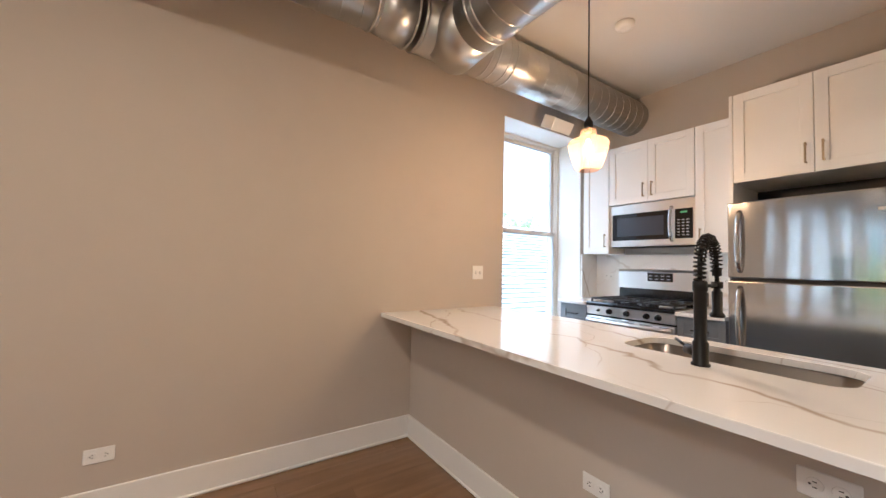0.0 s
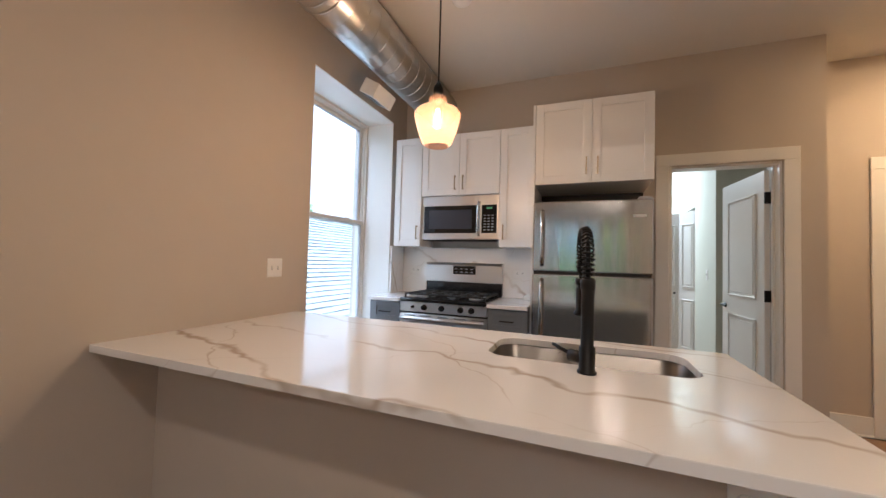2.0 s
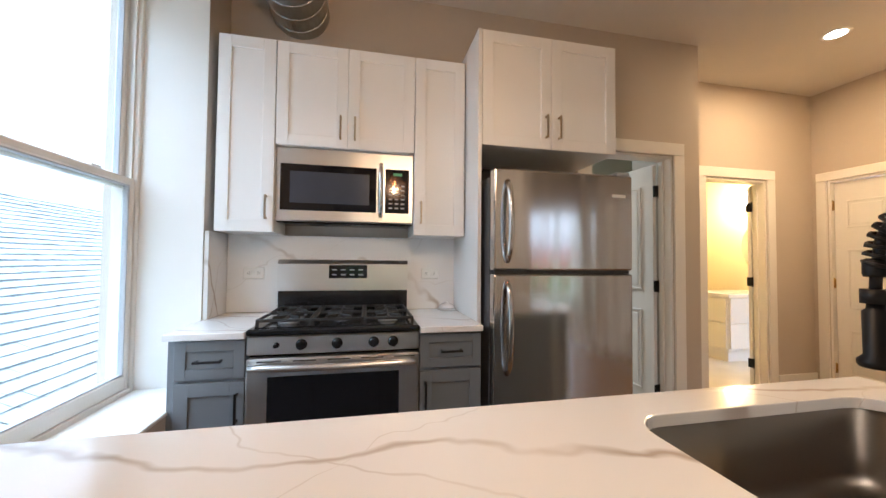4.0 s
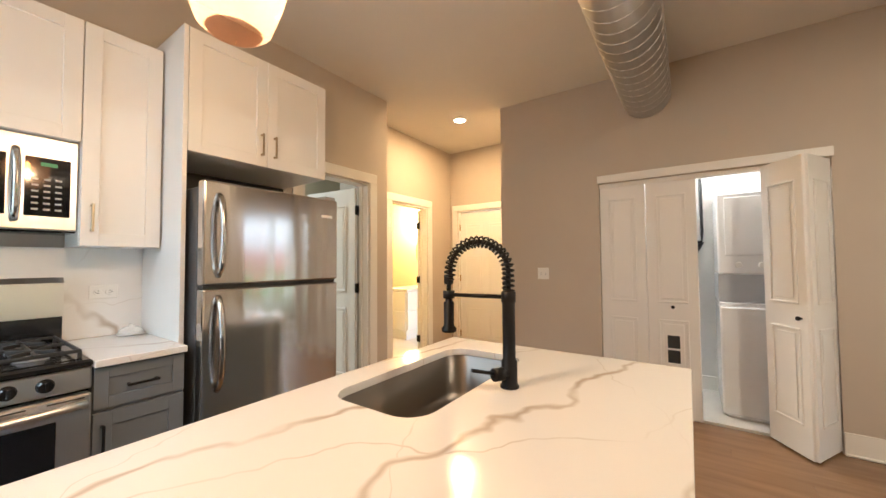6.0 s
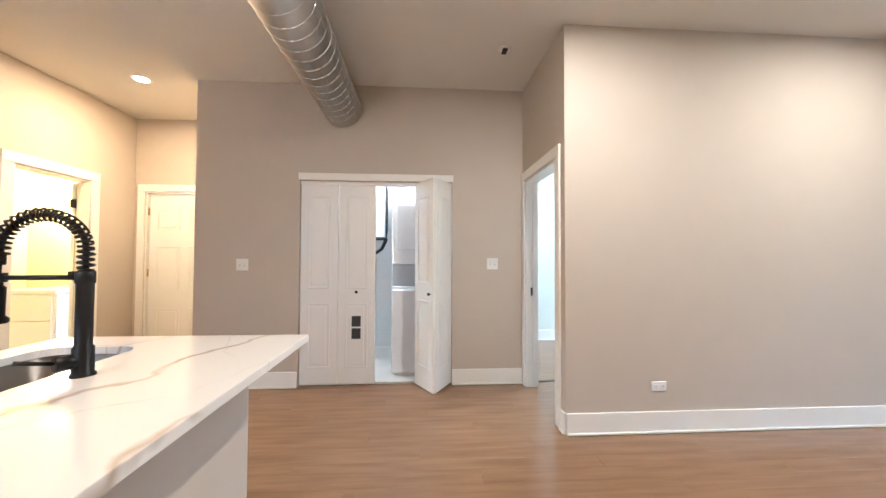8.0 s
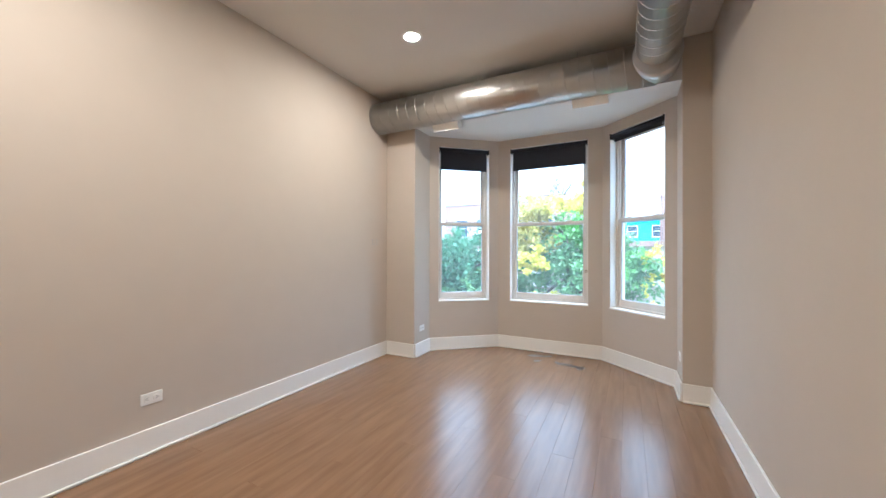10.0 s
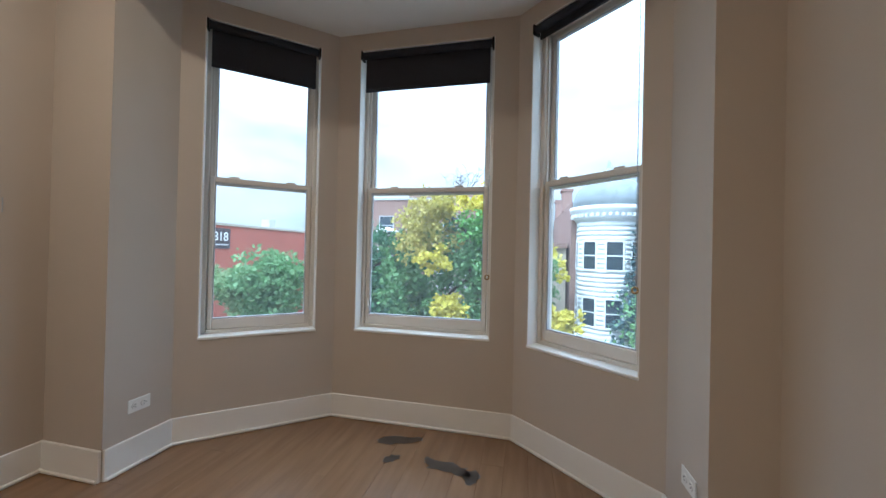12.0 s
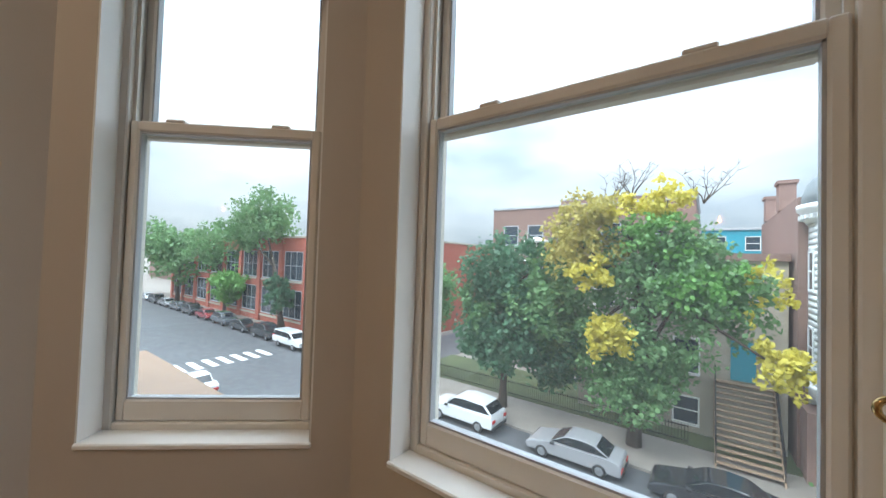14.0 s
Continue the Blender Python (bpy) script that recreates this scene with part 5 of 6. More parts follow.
# ---------------------------------------------------------------- laundry closet
t = thing("stacked_washer_dryer", (4.86, -0.76, 0), "white stacked washer and dryer in the closet", "washer")
x0, x1, y0, y1 = 4.54, 5.18, -1.10, -0.46
s = Shape()
s.box(x0, y0, 0.03, x1, y1, 0.93, 0.012).box(x0 + 0.03, y0 + 0.03, 0, x1, y1 - 0.03, 0.03)
s.box(x0 + 0.04, y0, 0.931, x1, y1, 0.96, 0.004)
part(t, "washer", s, WHITEGOODS)
s = Shape()
s.box(x0 + 0.10, y0, 0.961, x1, y1, 1.20, 0.006)
part(t, "control_box", s, GREYPLASTIC)
s = Shape()
s.box(x0 + 0.06, y0, 1.201, x1, y1, 1.90, 0.012)
part(t, "dryer", s, WHITEGOODS)
s = Shape()
s.box(x0 + 0.048, y0 + 0.05, 1.36, x0 + 0.062, y1 - 0.05, 1.86, 0.006)
part(t, "dryer_door", s, WHITEGOODS)
s = Shape()
for y in (-0.6, -0.75, -0.9):
    s.lathe([(0.025, 0), (0.022, 0.02)], seg=14, m=Matrix.Translation((x0 + 0.06, y, 1.28)) @ pose(0, 0, 0, 0, -90))
part(t, "dial", s, PLASTIC)
s = Shape()
s.box(4.99, -0.34, 1.52, 5.215, 0.05, 2.25, 0.006)
solid("electric_panel_box", s, WHITEGOODS, "white metal box mounted on the closet wall", "electric panel")
s = Shape()
s.tube([(5.0, -0.36, 2.3), (4.98, -0.365, 1.6), (4.98, -0.36, 1.50), (4.98, -0.1, 1.49)], 0.014, 8)
s.tube([(5.0, -0.36, 1.50), (5.05, -0.30, 1.38), (5.1, -0.18, 1.30), (5.15, -0.12, 0.9)], 0.022, 8)
solid("dark_hose", s, BLACK, "dark hose and cable run in the closet", "hose")
t = thing("broom", (4.95, -0.05, 0), "old wooden broom leaning in the closet corner", "broom")
s = Shape()
s.rod((4.95, -0.06, 0.25), (5.19, 0.0, 1.2), 0.012)
part(t, "stick", s, WOODSTEP)
s = Shape()
s.prism([(-0.14, 0), (0.14, 0), (0.05, 0.30), (-0.05, 0.30)], -0.03, 0.03, Matrix.Translation((4.93, -0.06, 0.0)) @ pose(0, 0, 0, 90, 0, 90))
part(t, "bristle_head", s, BARK)
s = Shape()
s.box(LX + 0.10, -1.195, -0.018, 5.215, 0.615, 0.006)
solid("floor_closet", s, TILE, "pale tiled closet floor", "floor", "structure")

# ---------------------------------------------------------------- bathroom
s = Shape()
s.box(4.005, HY + 0.12, -0.018, 6.195, 4.895, 0.006)
solid("floor_bath", s, TILE, "pale bathroom tile floor", "floor", "structure")
t = thing("vanity", (5.75, 3.95, 0), "white bathroom vanity with two wide drawers", "vanity")
s = Shape()
s.box(5.30, 3.66, 0.16, 6.19, 4.16, 0.82, 0.004)
s.box(5.34, 3.70, 0, 6.19, 4.12, 0.16)
part(t, "body", s, CABWHITE)
s = Shape()
s.box(5.31, 3.638, 0.50, 6.18, 3.658, 0.81, 0.003).box(5.31, 3.638, 0.18, 6.18, 3.658, 0.49, 0.003).box(5.278, 3.67, 0.18, 5.298, 4.15, 0.49, 0.003).box(5.278, 3.67, 0.50, 5.298, 4.15, 0.81, 0.003)
part(t, "drawer_front", s, CABWHITE)
s = Shape()
s.box(5.26, 3.62, 0.821, 6.195, 4.17, 0.87, 0.006)
part(t, "top", s, CERAMIC)
t = thing("round_mirror", (6.19, 3.92, 1.5), "oval wall mirror with a thin frame", "mirror")
s = Shape()
s.lathe([(0.26, 0), (0.26, 0.012)], seg=36, m=Matrix.Translation((6.198, 3.92, 1.5)) @ pose(0, 0, 0, 0, -90) @ Matrix.Diagonal((1.3, 1, 1, 1)))
part(t, "glass", s, MIRROR)
t = thing("bath_wall_lamp", (6.1, 3.92, 2.1), "round white glass wall lamp, lit", "lamp")
s = Shape()
s.lathe([(0.02, -0.10), (0.07, -0.075), (0.10, -0.02), (0.10, 0.02), (0.07, 0.075), (0.02, 0.10)], (6.0, 3.92, 2.15), 24)
part(t, "globe", s, GLOBE)
s = Shape()
s.rod((6.07, 3.92, 2.15), (6.199, 3.92, 2.15), 0.03)
part(t, "arm", s, NICKEL)
t = thing("toilet", (4.35, 3.6, 0), "white ceramic toilet on the tiled floor", "toilet")
s = Shape()
s.lathe([(0.11, 0.0), (0.10, 0.15), (0.17, 0.34), (0.19, 0.38)], (4.42, 3.62, 0), 24)
s.lathe([(0.20, 0.381), (0.20, 0.40), (0.18, 0.415)], (4.42, 3.62, 0), 24)
s.box(4.01, 3.43, 0.36, 4.22, 3.81, 0.76, 0.02).box(4.005, 3.42, 0.761, 4.23, 3.82, 0.79, 0.008)
part(t, "bowl_and_tank", s, CERAMIC)

# floor marks in the bay
for k, (x, y, w, h, a) in enumerate(((1.53, -5.66, 0.17, 0.05, 20), (1.20, -5.47, 0.16, 0.06, -12), (1.50, -5.47, 0.06, 0.035, 40), (1.05, -5.42, 0.05, 0.07, 0))):
    random.seed(k + 3)
    s = Shape()
    pts = [(w * math.cos(2 * math.pi * i / 18) * random.uniform(0.6, 1.1), h * math.sin(2 * math.pi * i / 18) * random.uniform(0.5, 1.2)) for i in range(18)]
    s.prism(pts, 0.0022, 0.0026, Matrix.Translation((x, y, 0)) @ pose(0, 0, 0, 0, 0, a))
    solid("floor_stain", s, STAIN, "dark water stain on the plank floor", "stain", group="floor stains")

# ---------------------------------------------------------------- outdoors
GZ = -8.9


def leaves(name, clumps, size, material, parent, seed):
    """Many small leaf blades scattered through the clumps (x, y, z, rx, ry, rz, count), denser to the outside."""
    rng = np.random.default_rng(seed)
    P = []
    for x, y, z, rx, ry, rz, n in clumps:
        # sub-clumps give an uneven outline with gaps
        k = max(6, n // 30)
        d = rng.normal(size=(k, 3))
        d /= np.linalg.norm(d, axis=1)[:, None]
        c = d * rng.uniform(0.35, 1.18, (k, 1)) * (rx, ry, rz) + (x, y, z)
        w = rng.integers(0, k, n)
        P.append(c[w] + rng.normal(size=(n, 3)) * 0.125 * np.array((rx, ry, rz)))
    P = np.concatenate(P)
    n = len(P)
    a = rng.normal(size=(n, 3))
    a /= np.linalg.norm(a, axis=1)[:, None]
    b = np.cross(a, rng.normal(size=(n, 3)))
    b /= np.linalg.norm(b, axis=1)[:, None]
    s = size * rng.uniform(0.6, 1.3, (n, 1))
    V = np.stack([P - a * s * 0.6, P + b * s * 0.38, P + a * s * 0.6, P - b * s * 0.38], 1).reshape(-1, 3)
    V -= np.array(parent.location)
    F = np.arange(4 * n).reshape(-1, 4)
    me = bpy.data.meshes.new(name)
    me.from_pydata(V.tolist(), [], F.tolist())
    ob = new(name, me)
    ob.parent = parent
    ob.data.materials.append(material)
    return tagged(ob, kind="stuff")


def trunk_and_limbs(t, base, top, r, clumps, seed):
    rng = random.Random(seed)
    s = Shape()
    b, e = Vector(base), Vector(top)
    pts = [b.lerp(e, i / 6) + Vector((rng.uniform(-0.12, 0.12), rng.uniform(-0.12, 0.12), 0)) * (i > 0) for i in range(7)]
    s.tube(pts, [r * (1.25 if i == 0 else 1 - 0.11 * i) for i in range(7)], 9)
    for c in clumps:
        st = pts[rng.randint(3, 6)]
        en = Vector(c[:3])
        mid = st.lerp(en, 0.5) + Vector((rng.uniform(-0.3, 0.3), rng.uniform(-0.3, 0.3), rng.uniform(0.1, 0.5)))
        s.tube([st, mid, en], [r * 0.45, r * 0.28, r * 0.08], 6)
    part(t, "trunk", s, BARK)


def tree(name, base, top, r, groups, size, label, seed, bare=()):
    t = thing(name, base, label, "tree")
    trunk_and_limbs(t, base, top, r, [c for _, cl in groups for c in cl], seed)
    for i, (m, cl) in enumerate(groups):
        leaves("foliage", cl, size, m, t, seed * 10 + i)
    if bare:
        rng = random.Random(seed)
        s = Shape()
        for x, y, z in bare:
            for k in range(7):
                p = Vector((x, y, z))
                q = [p]
                d = Vector((rng.uniform(-0.8, 0.8), rng.uniform(-0.5, 0.5), 1.0))
                for j in range(4):
                    p = p + d * 0.42 + Vector((rng.uniform(-0.2, 0.2), rng.uniform(-0.2, 0.2), 0))
                    q.append(p)
                s.tube(q, [0.035, 0.028, 0.02, 0.014, 0.008], 5)
                for j in (2, 3, 4):
                    for _ in range(2):
                        s.tube([q[j], q[j] + Vector((rng.uniform(-0.5, 0.5), rng.uniform(-0.4, 0.4), rng.uniform(0.1, 0.5)))], [0.012, 0.005], 4)
        part(t, "bare_twigs", s, BARK, "leafless grey twigs")
    return t


s = Shape()
s.box(-700, -900, GZ - 0.4, 700, 700, GZ - 0.03)
solid("ground", s, CONCRETE, "grey city ground", "ground", "structure")
s = Shape()
s.box(-150, -25.4, GZ - 0.02, 33, -14.2, GZ).box(33.001, -29.2, GZ - 0.02, 260, -14.2, GZ).box(22.5, -120, GZ - 0.019, 29.0, -25.401, GZ + 0.001)
solid("road", s, ASPHALT, "grey asphalt street with parked cars", "road", "structure")
s = Shape()
s.box(-150, -29.6, GZ - 0.02, 22.4, -25.41, GZ + 0.14, 0.02).box(34, -34, GZ - 0.02, 260, -29.21, GZ + 0.14, 0.02).box(-150, -14.19, GZ - 0.02, 33, -9.5, GZ + 0.14, 0.02)
solid("pavement", s, CONCRETE, "pale concrete pavement with a kerb", "pavement", "structure")
s = Shape()
s.box(-150, -9.49, GZ - 0.02, 260, -6.6, GZ + 0.2).box(-60, -36, GZ - 0.02, 22.4, -29.61, GZ + 0.16)
solid("ground_lawn", s, LAWN, "grass and planting strip", "grass", "structure")
for k in range(8):
    s = Shape()
    s.box(35.9, -15.6 - k * 1.22, GZ + 0.004, 38.6, -15.05 - k * 1.22, GZ + 0.009)
    solid("crosswalk_stripe", s, ROADPAINT, "white painted crosswalk stripe on the road", "road marking", group="crosswalk stripes")


def facade_window(parent, x0, x1, z0, z1, y, mat_frame=TRIM, axis="y", mull=1):
    """A window set in a far front facing +y (or facing +x, with axis x)."""
    f = 0.09
    s, g = Shape(), Shape()

    def put(sh, a, b, c, d, o0, o1):
        sh.box(a, y + o0, c, b, y + o1, d) if axis == "y" else sh.box(y + o0, a, c, y + o1, b, d)
    put(s, x0 - f, x0, z0 - f, z1 + f, -0.02, 0.07)
    put(s, x1, x1 + f, z0 - f, z1 + f, -0.02, 0.07)
    put(s, x0, x1, z1, z1 + f, -0.02, 0.07)
    put(s, x0 - f, x1 + f, z0 - f - 0.05, z0, -0.02, 0.12)
    put(s, x0, x1, (z0 + z1) / 2 - 0.035, (z0 + z1) / 2 + 0.035, -0.02, 0.05)
    for k in range(1, mull):
        c = x0 + (x1 - x0) * k / mull
        put(s, c - 0.04, c + 0.04, z0, z1, -0.02, 0.05)
    put(g, x0, x1, z0, z1, -0.02, 0.015)
    w = part(parent, "window", s, mat_frame)
    me = g.mesh("pane")
    me.transform(parent.matrix_basis.inverted())
    p = new("pane", me)
    p.parent = w
    p.data.materials.append(FARGLASS)


# red brick block with big industrial windows
t = thing("brick_building", (52, -45, GZ), "red brick three-storey building with large windows", "building")
s = Shape()
s.box(30.4, -62, GZ, 92, -32, 3.3)
part(t, "wall", s, REDBRICK)
s = Shape()
s.box(30.25, -62.1, 3.3, 92.1, -31.85, 3.55)
for z in (-2.75, -8.0):
    s.box(30.3, -32.0, z, 92, -31.85, z + 0.25)
part(t, "cornice", s, PALEBRICK)
s = Shape()
for k in range(11):
    s.box(31.0 + k * 6.0 - 0.45, -32, GZ, 31.0 + k * 6.0 + 0.45, -31.72, 3.2)
part(t, "pilaster", s, REDBRICK)
for k in range(10):
    for z0, z1 in ((-2.3, 1.4), (-7.4, -3.8)):
        facade_window(t, 31.9 + k * 6, 36.1 + k * 6, z0, z1, -32, GREYPLASTIC, "y", 3)
s = Shape()
s.box(30.30, -34.7, 0.95, 30.395, -32.35, 3.0)
part(t, "sign_board", s, mat("dark_sign_board", (0.06, 0.045, 0.05), 0.5))
txt = bpy.data.curves.new("house_number", "FONT")
txt.body, txt.size, txt.extrude, txt.align_x = "818", 1.25, 0.02, "CENTER"
o = new("house_number", txt)
o.matrix_basis = Matrix.Translation((30.28 - 52, -33.5 + 45, 1.75 - GZ)) @ pose(0, 0, 0, 90, 0, -90)
o.parent = t
o.data.materials.append(PLASTIC)
tagged(o, "pale numerals on a dark sign")
s = Shape()
for k in range(6):
    s.box(30.28, -34.4 + k * 0.32, 1.28, 30.297, -34.2 + k * 0.32, 1.42)
part(t, "sign_lines", s, PLASTIC)
s = Shape()
s.box(33, -45, 3.55, 34.2, -43.8, 4.8).box(55, -46, 3.55, 58, -43, 5.2)
part(t, "rooftop_unit", s, GREYPLASTIC)

# brown brick block behind the trees
t = thing("brick_building", (11, -48, GZ), "brown brick building with a flat roof", "building")
s = Shape()
s.box(2.0, -60, GZ, 20.2, -40, 6.6).box(2.0, -58, 6.6, 13.5, -42, 7.5)
part(t, "wall", s, BROWNBRICK)
s = Shape()
s.box(1.9, -60.1, 6.6, 20.3, -39.9, 6.8).box(1.9, -58.1, 7.5, 13.6, -41.9, 7.65)
part(t, "coping", s, GREYPLASTIC)
for x in (4, 7.5, 11, 14.6, 17.3):
    for z in (2.9, -0.8):
        facade_window(t, x, x + 1.5, z, z + 1.9, -40, GREYPLASTIC)
s = Shape()
s.box(14.5, -40, 1.2, 19.5, -38.4, 1.35)
for k in range(22):
    s.box(14.5 + k * 0.23, -38.45, 1.35, 14.53 + k * 0.23, -38.42, 2.3)
s.box(14.5, -38.47, 2.3, 19.5, -38.40, 2.36)
part(t, "balcony", s, TRIM)
t = thing("patio_umbrella", (14.2, -39.2, 1.35), "white patio umbrella on a balcony", "umbrella")
s = Shape()
s.rod((14.9, -39.2, 1.35), (14.9, -39.2, 3.5), 0.04)
s.lathe([(1.5, 3.1), (0.8, 3.4), (0.05, 3.65)], (14.9, -39.2, 0), 10)
part(t, "canopy", s, PLASTIC)

# pale stone house with wooden front stairs
t = thing("stone_house", (1.2, -36, GZ), "pale limestone row house behind a tree", "house")
s = Shape()
s.box(-2.3, -44, GZ, 8.5, -31.6, 1.6)
part(t, "wall", s, PALEBRICK)
s = Shape()
s.box(-2.35, -44, 1.6, 8.6, -31.35, 2.0)
part(t, "cornice", s, BROWNBRICK)
for x in (1.6, 4.0, 6.3):
    for z in (-1.6, -5.2):
        facade_window(t, x, x + 1.2, z, z + 2.0, -31.6)
facade_window(t, 1.6, 2.8, -8.2, -6.7, -31.6)
s = Shape()
s.box(-1.0, -31.62, -5.2, 0.1, -31.52, -3.0)
part(t, "front_door", s, TEALPAINT)
t = thing("front_stairs", (-0.5, -29.5, GZ), "weathered wooden front steps with railings", "stairs")
for k in range(14):
    s = Shape()
    z, y = GZ + 0.4 + k * 0.245, -27.9 - k * 0.25
    s.box(-1.7, y - 0.28, z - 0.05, 0.75, y, z, 0.008)
    part(t, "tread", s, WOODSTEP)
s = Shape()
for x in (-1.75, 0.80):
    s.prism([(0, 0), (3.6, 3.45), (3.6, 3.2), (0.25, 0)], x - 0.04, x + 0.04, Matrix.Translation((0, -27.8, GZ + 0.14)) @ Matrix(((0, 0, 1, 0), (-1, 0, 0, 0), (0, 1, 0, 0), (0, 0, 0, 1))))
s.box(-1.8, -31.59, -5.45, 0.85, -31.3, -5.3)
for x in (-1.75, 0.8):
    s.box(x - 0.06, -31.5, GZ + 0.1, x + 0.06, -31.38, -5.46)
part(t, "stringer", s, WOODSTEP)
s = Shape()
for x in (-1.75, 0.80):
    for k in range(13):
        y, z = -27.95 - k * 0.27, GZ + 0.35 + k * 0.262
        s.box(x - 0.02, y - 0.02, z, x + 0.02, y + 0.02, z + 0.85)
    s.rod((x, -27.9, GZ + 1.2), (x, -31.3, GZ + 4.45), 0.035)
part(t, "railing", s, BLACK)

# white house with a domed corner turret
t = thing("turret_house", (-6, -34, GZ), "white clapboard house with grey domed corner turret", "house")
s = Shape()
s.box(-8.6, -44, GZ, -2.9, -30.8, 4.2)
part(t, "wall", s, SIDING)
s = Shape()
s.box(-2.9, -46, GZ, -2.5, -30.6, 4.9)
for y in (-36.5, -43):
    s.box(-3.2, y - 0.6, 4.9, -2.4, y + 0.6, 6.6).box(-3.3, y - 0.7, 6.6, -2.3, y + 0.7, 6.8)
part(t, "party_wall", s, BROWNBRICK, "brown brick side wall with chimneys")
TX, TY, TR = -4.75, -29.6, 2.05
s = Shape()
s.lathe([(TR, -4.2), (TR, 3.6)], (TX, TY, 0), 8, pose(TX, TY, 0, 0, 0, 22.5) @ pose(-TX, -TY, 0))
for k in range(26):
    s.lathe([(TR + 0.035, -4.2 + k * 0.3), (TR + 0.005, -4.2 + k * 0.3 + 0.29)], (TX, TY, 0), 8, pose(TX, TY, 0, 0, 0, 22.5) @ pose(-TX, -TY, 0))
part(t, "turret", s, SIDING)
s = Shape()
s.lathe([(TR + 0.05, 3.4), (TR + 0.15, 3.6), (TR + 0.2, 3.9), (TR + 0.42, 4.05), (TR + 0.42, 4.3)], (TX, TY, 0), 24)
for k in range(40):
    a = 2 * math.pi * k / 40
    s.box(-0.08, -0.08, 3.62, 0.08, 0.08, 3.82, 0, Matrix.Translation((TX + (TR + 0.26) * math.cos(a), TY + (TR + 0.26) * math.sin(a), 0)) @ pose(0, 0, 0, 0, 0, math.degrees(a)))
s.box(-8.8, -44.2, 4.2, -6.5, -30.4, 4.75)
s.lathe([(TR - 0.5, -5.4), (TR, -4.6), (TR + 0.12, -4.35), (TR + 0.12, -4.2)], (TX, TY, 0), 24)
part(t, "cornice", s, SIDING)
s = Shape()
s.lathe([(2.3, 4.3), (2.28, 4.75), (2.08, 5.35), (1.65, 5.9), (1.05, 6.35), (0.5, 6.7), (0.2, 7.05), (0.07, 7.45), (0.01, 7.6)], (TX, TY, 0), 32)
part(t, "dome", s, SLATE, "grey shingled onion dome")
for ang, w in ((90, 0.95), (45, 0.85), (135, 0.85), (0, 0.8)):
    for z in (-3.4, 0.25):
        sub = Shape()
        g = Shape()
        d = TR * math.cos(math.pi / 8)
        m = Matrix.Translation((TX, TY, 0)) @ pose(0, 0, 0, 0, 0, ang)
        g.box(d - 0.03, -w / 2, z, d + 0.045, w / 2, z + 1.75, 0, m)
        sub.box(d, -w / 2 - 0.11, z - 0.1, d + 0.08, -w / 2, z + 1.86, 0, m).box(d, w / 2, z - 0.1, d + 0.08, w / 2 + 0.11, z + 1.86, 0, m)
        sub.box(d, -w / 2, z + 1.75, d + 0.08, w / 2, z + 1.86, 0, m).box(d, -w / 2, z - 0.1, d + 0.1, w / 2, z, 0, m).box(d, -w / 2, z + 0.84, d + 0.065, w / 2, z + 0.91, 0, m)
        part(t, "window", sub, SIDING)
        part(t, "window_pane", g, FARGLASS)
s = Shape()
s.box(-7.6, -30.7, GZ, -2.6, -29.0, -5.5)
part(t, "porch", s, BROWNBRICK)

# distance
for x0, x1, y, top, m, lab in ((-70, -22, -62, 5.4, PALEBRICK, "pale brick block in the distance"), (-6, 2.0, -75, 6.9, TEALPAINT, "teal painted block in the distance"), (95, 170, -48, 1.5, BROWNBRICK, "brown brick block far down the street"), (-60, -16, -38, 1.2, PALEBRICK, "pale brick row house past the spruce"), (60, 200, -4, 4, BROWNBRICK, "brick block along the near side of the street")):
    t = thing("far_building", ((x0 + x1) / 2, y, GZ), lab, "building")
    s = Shape()
    if y == -4:
        s.box(x0, -10, GZ, x1, 10, top)
    else:
        s.box(x0, y - 12, GZ, x1, y, top)
    part(t, "wall", s, m)
    n = int((x1 - x0) / 4)
    if y != -4:
        for k in range(min(n, 14)):
            for z in (top - 3.0, top - 6.2):
                facade_window(t, x0 + 1 + k * 4, x0 + 2.6 + k * 4, z, z + 1.9, y)
        s = Shape()
        s.box(x0 - 0.2, y - 12, top, x1 + 0.2, y + 0.25, top + 0.35)
        part(t, "cornice", s, GREYPLASTIC)


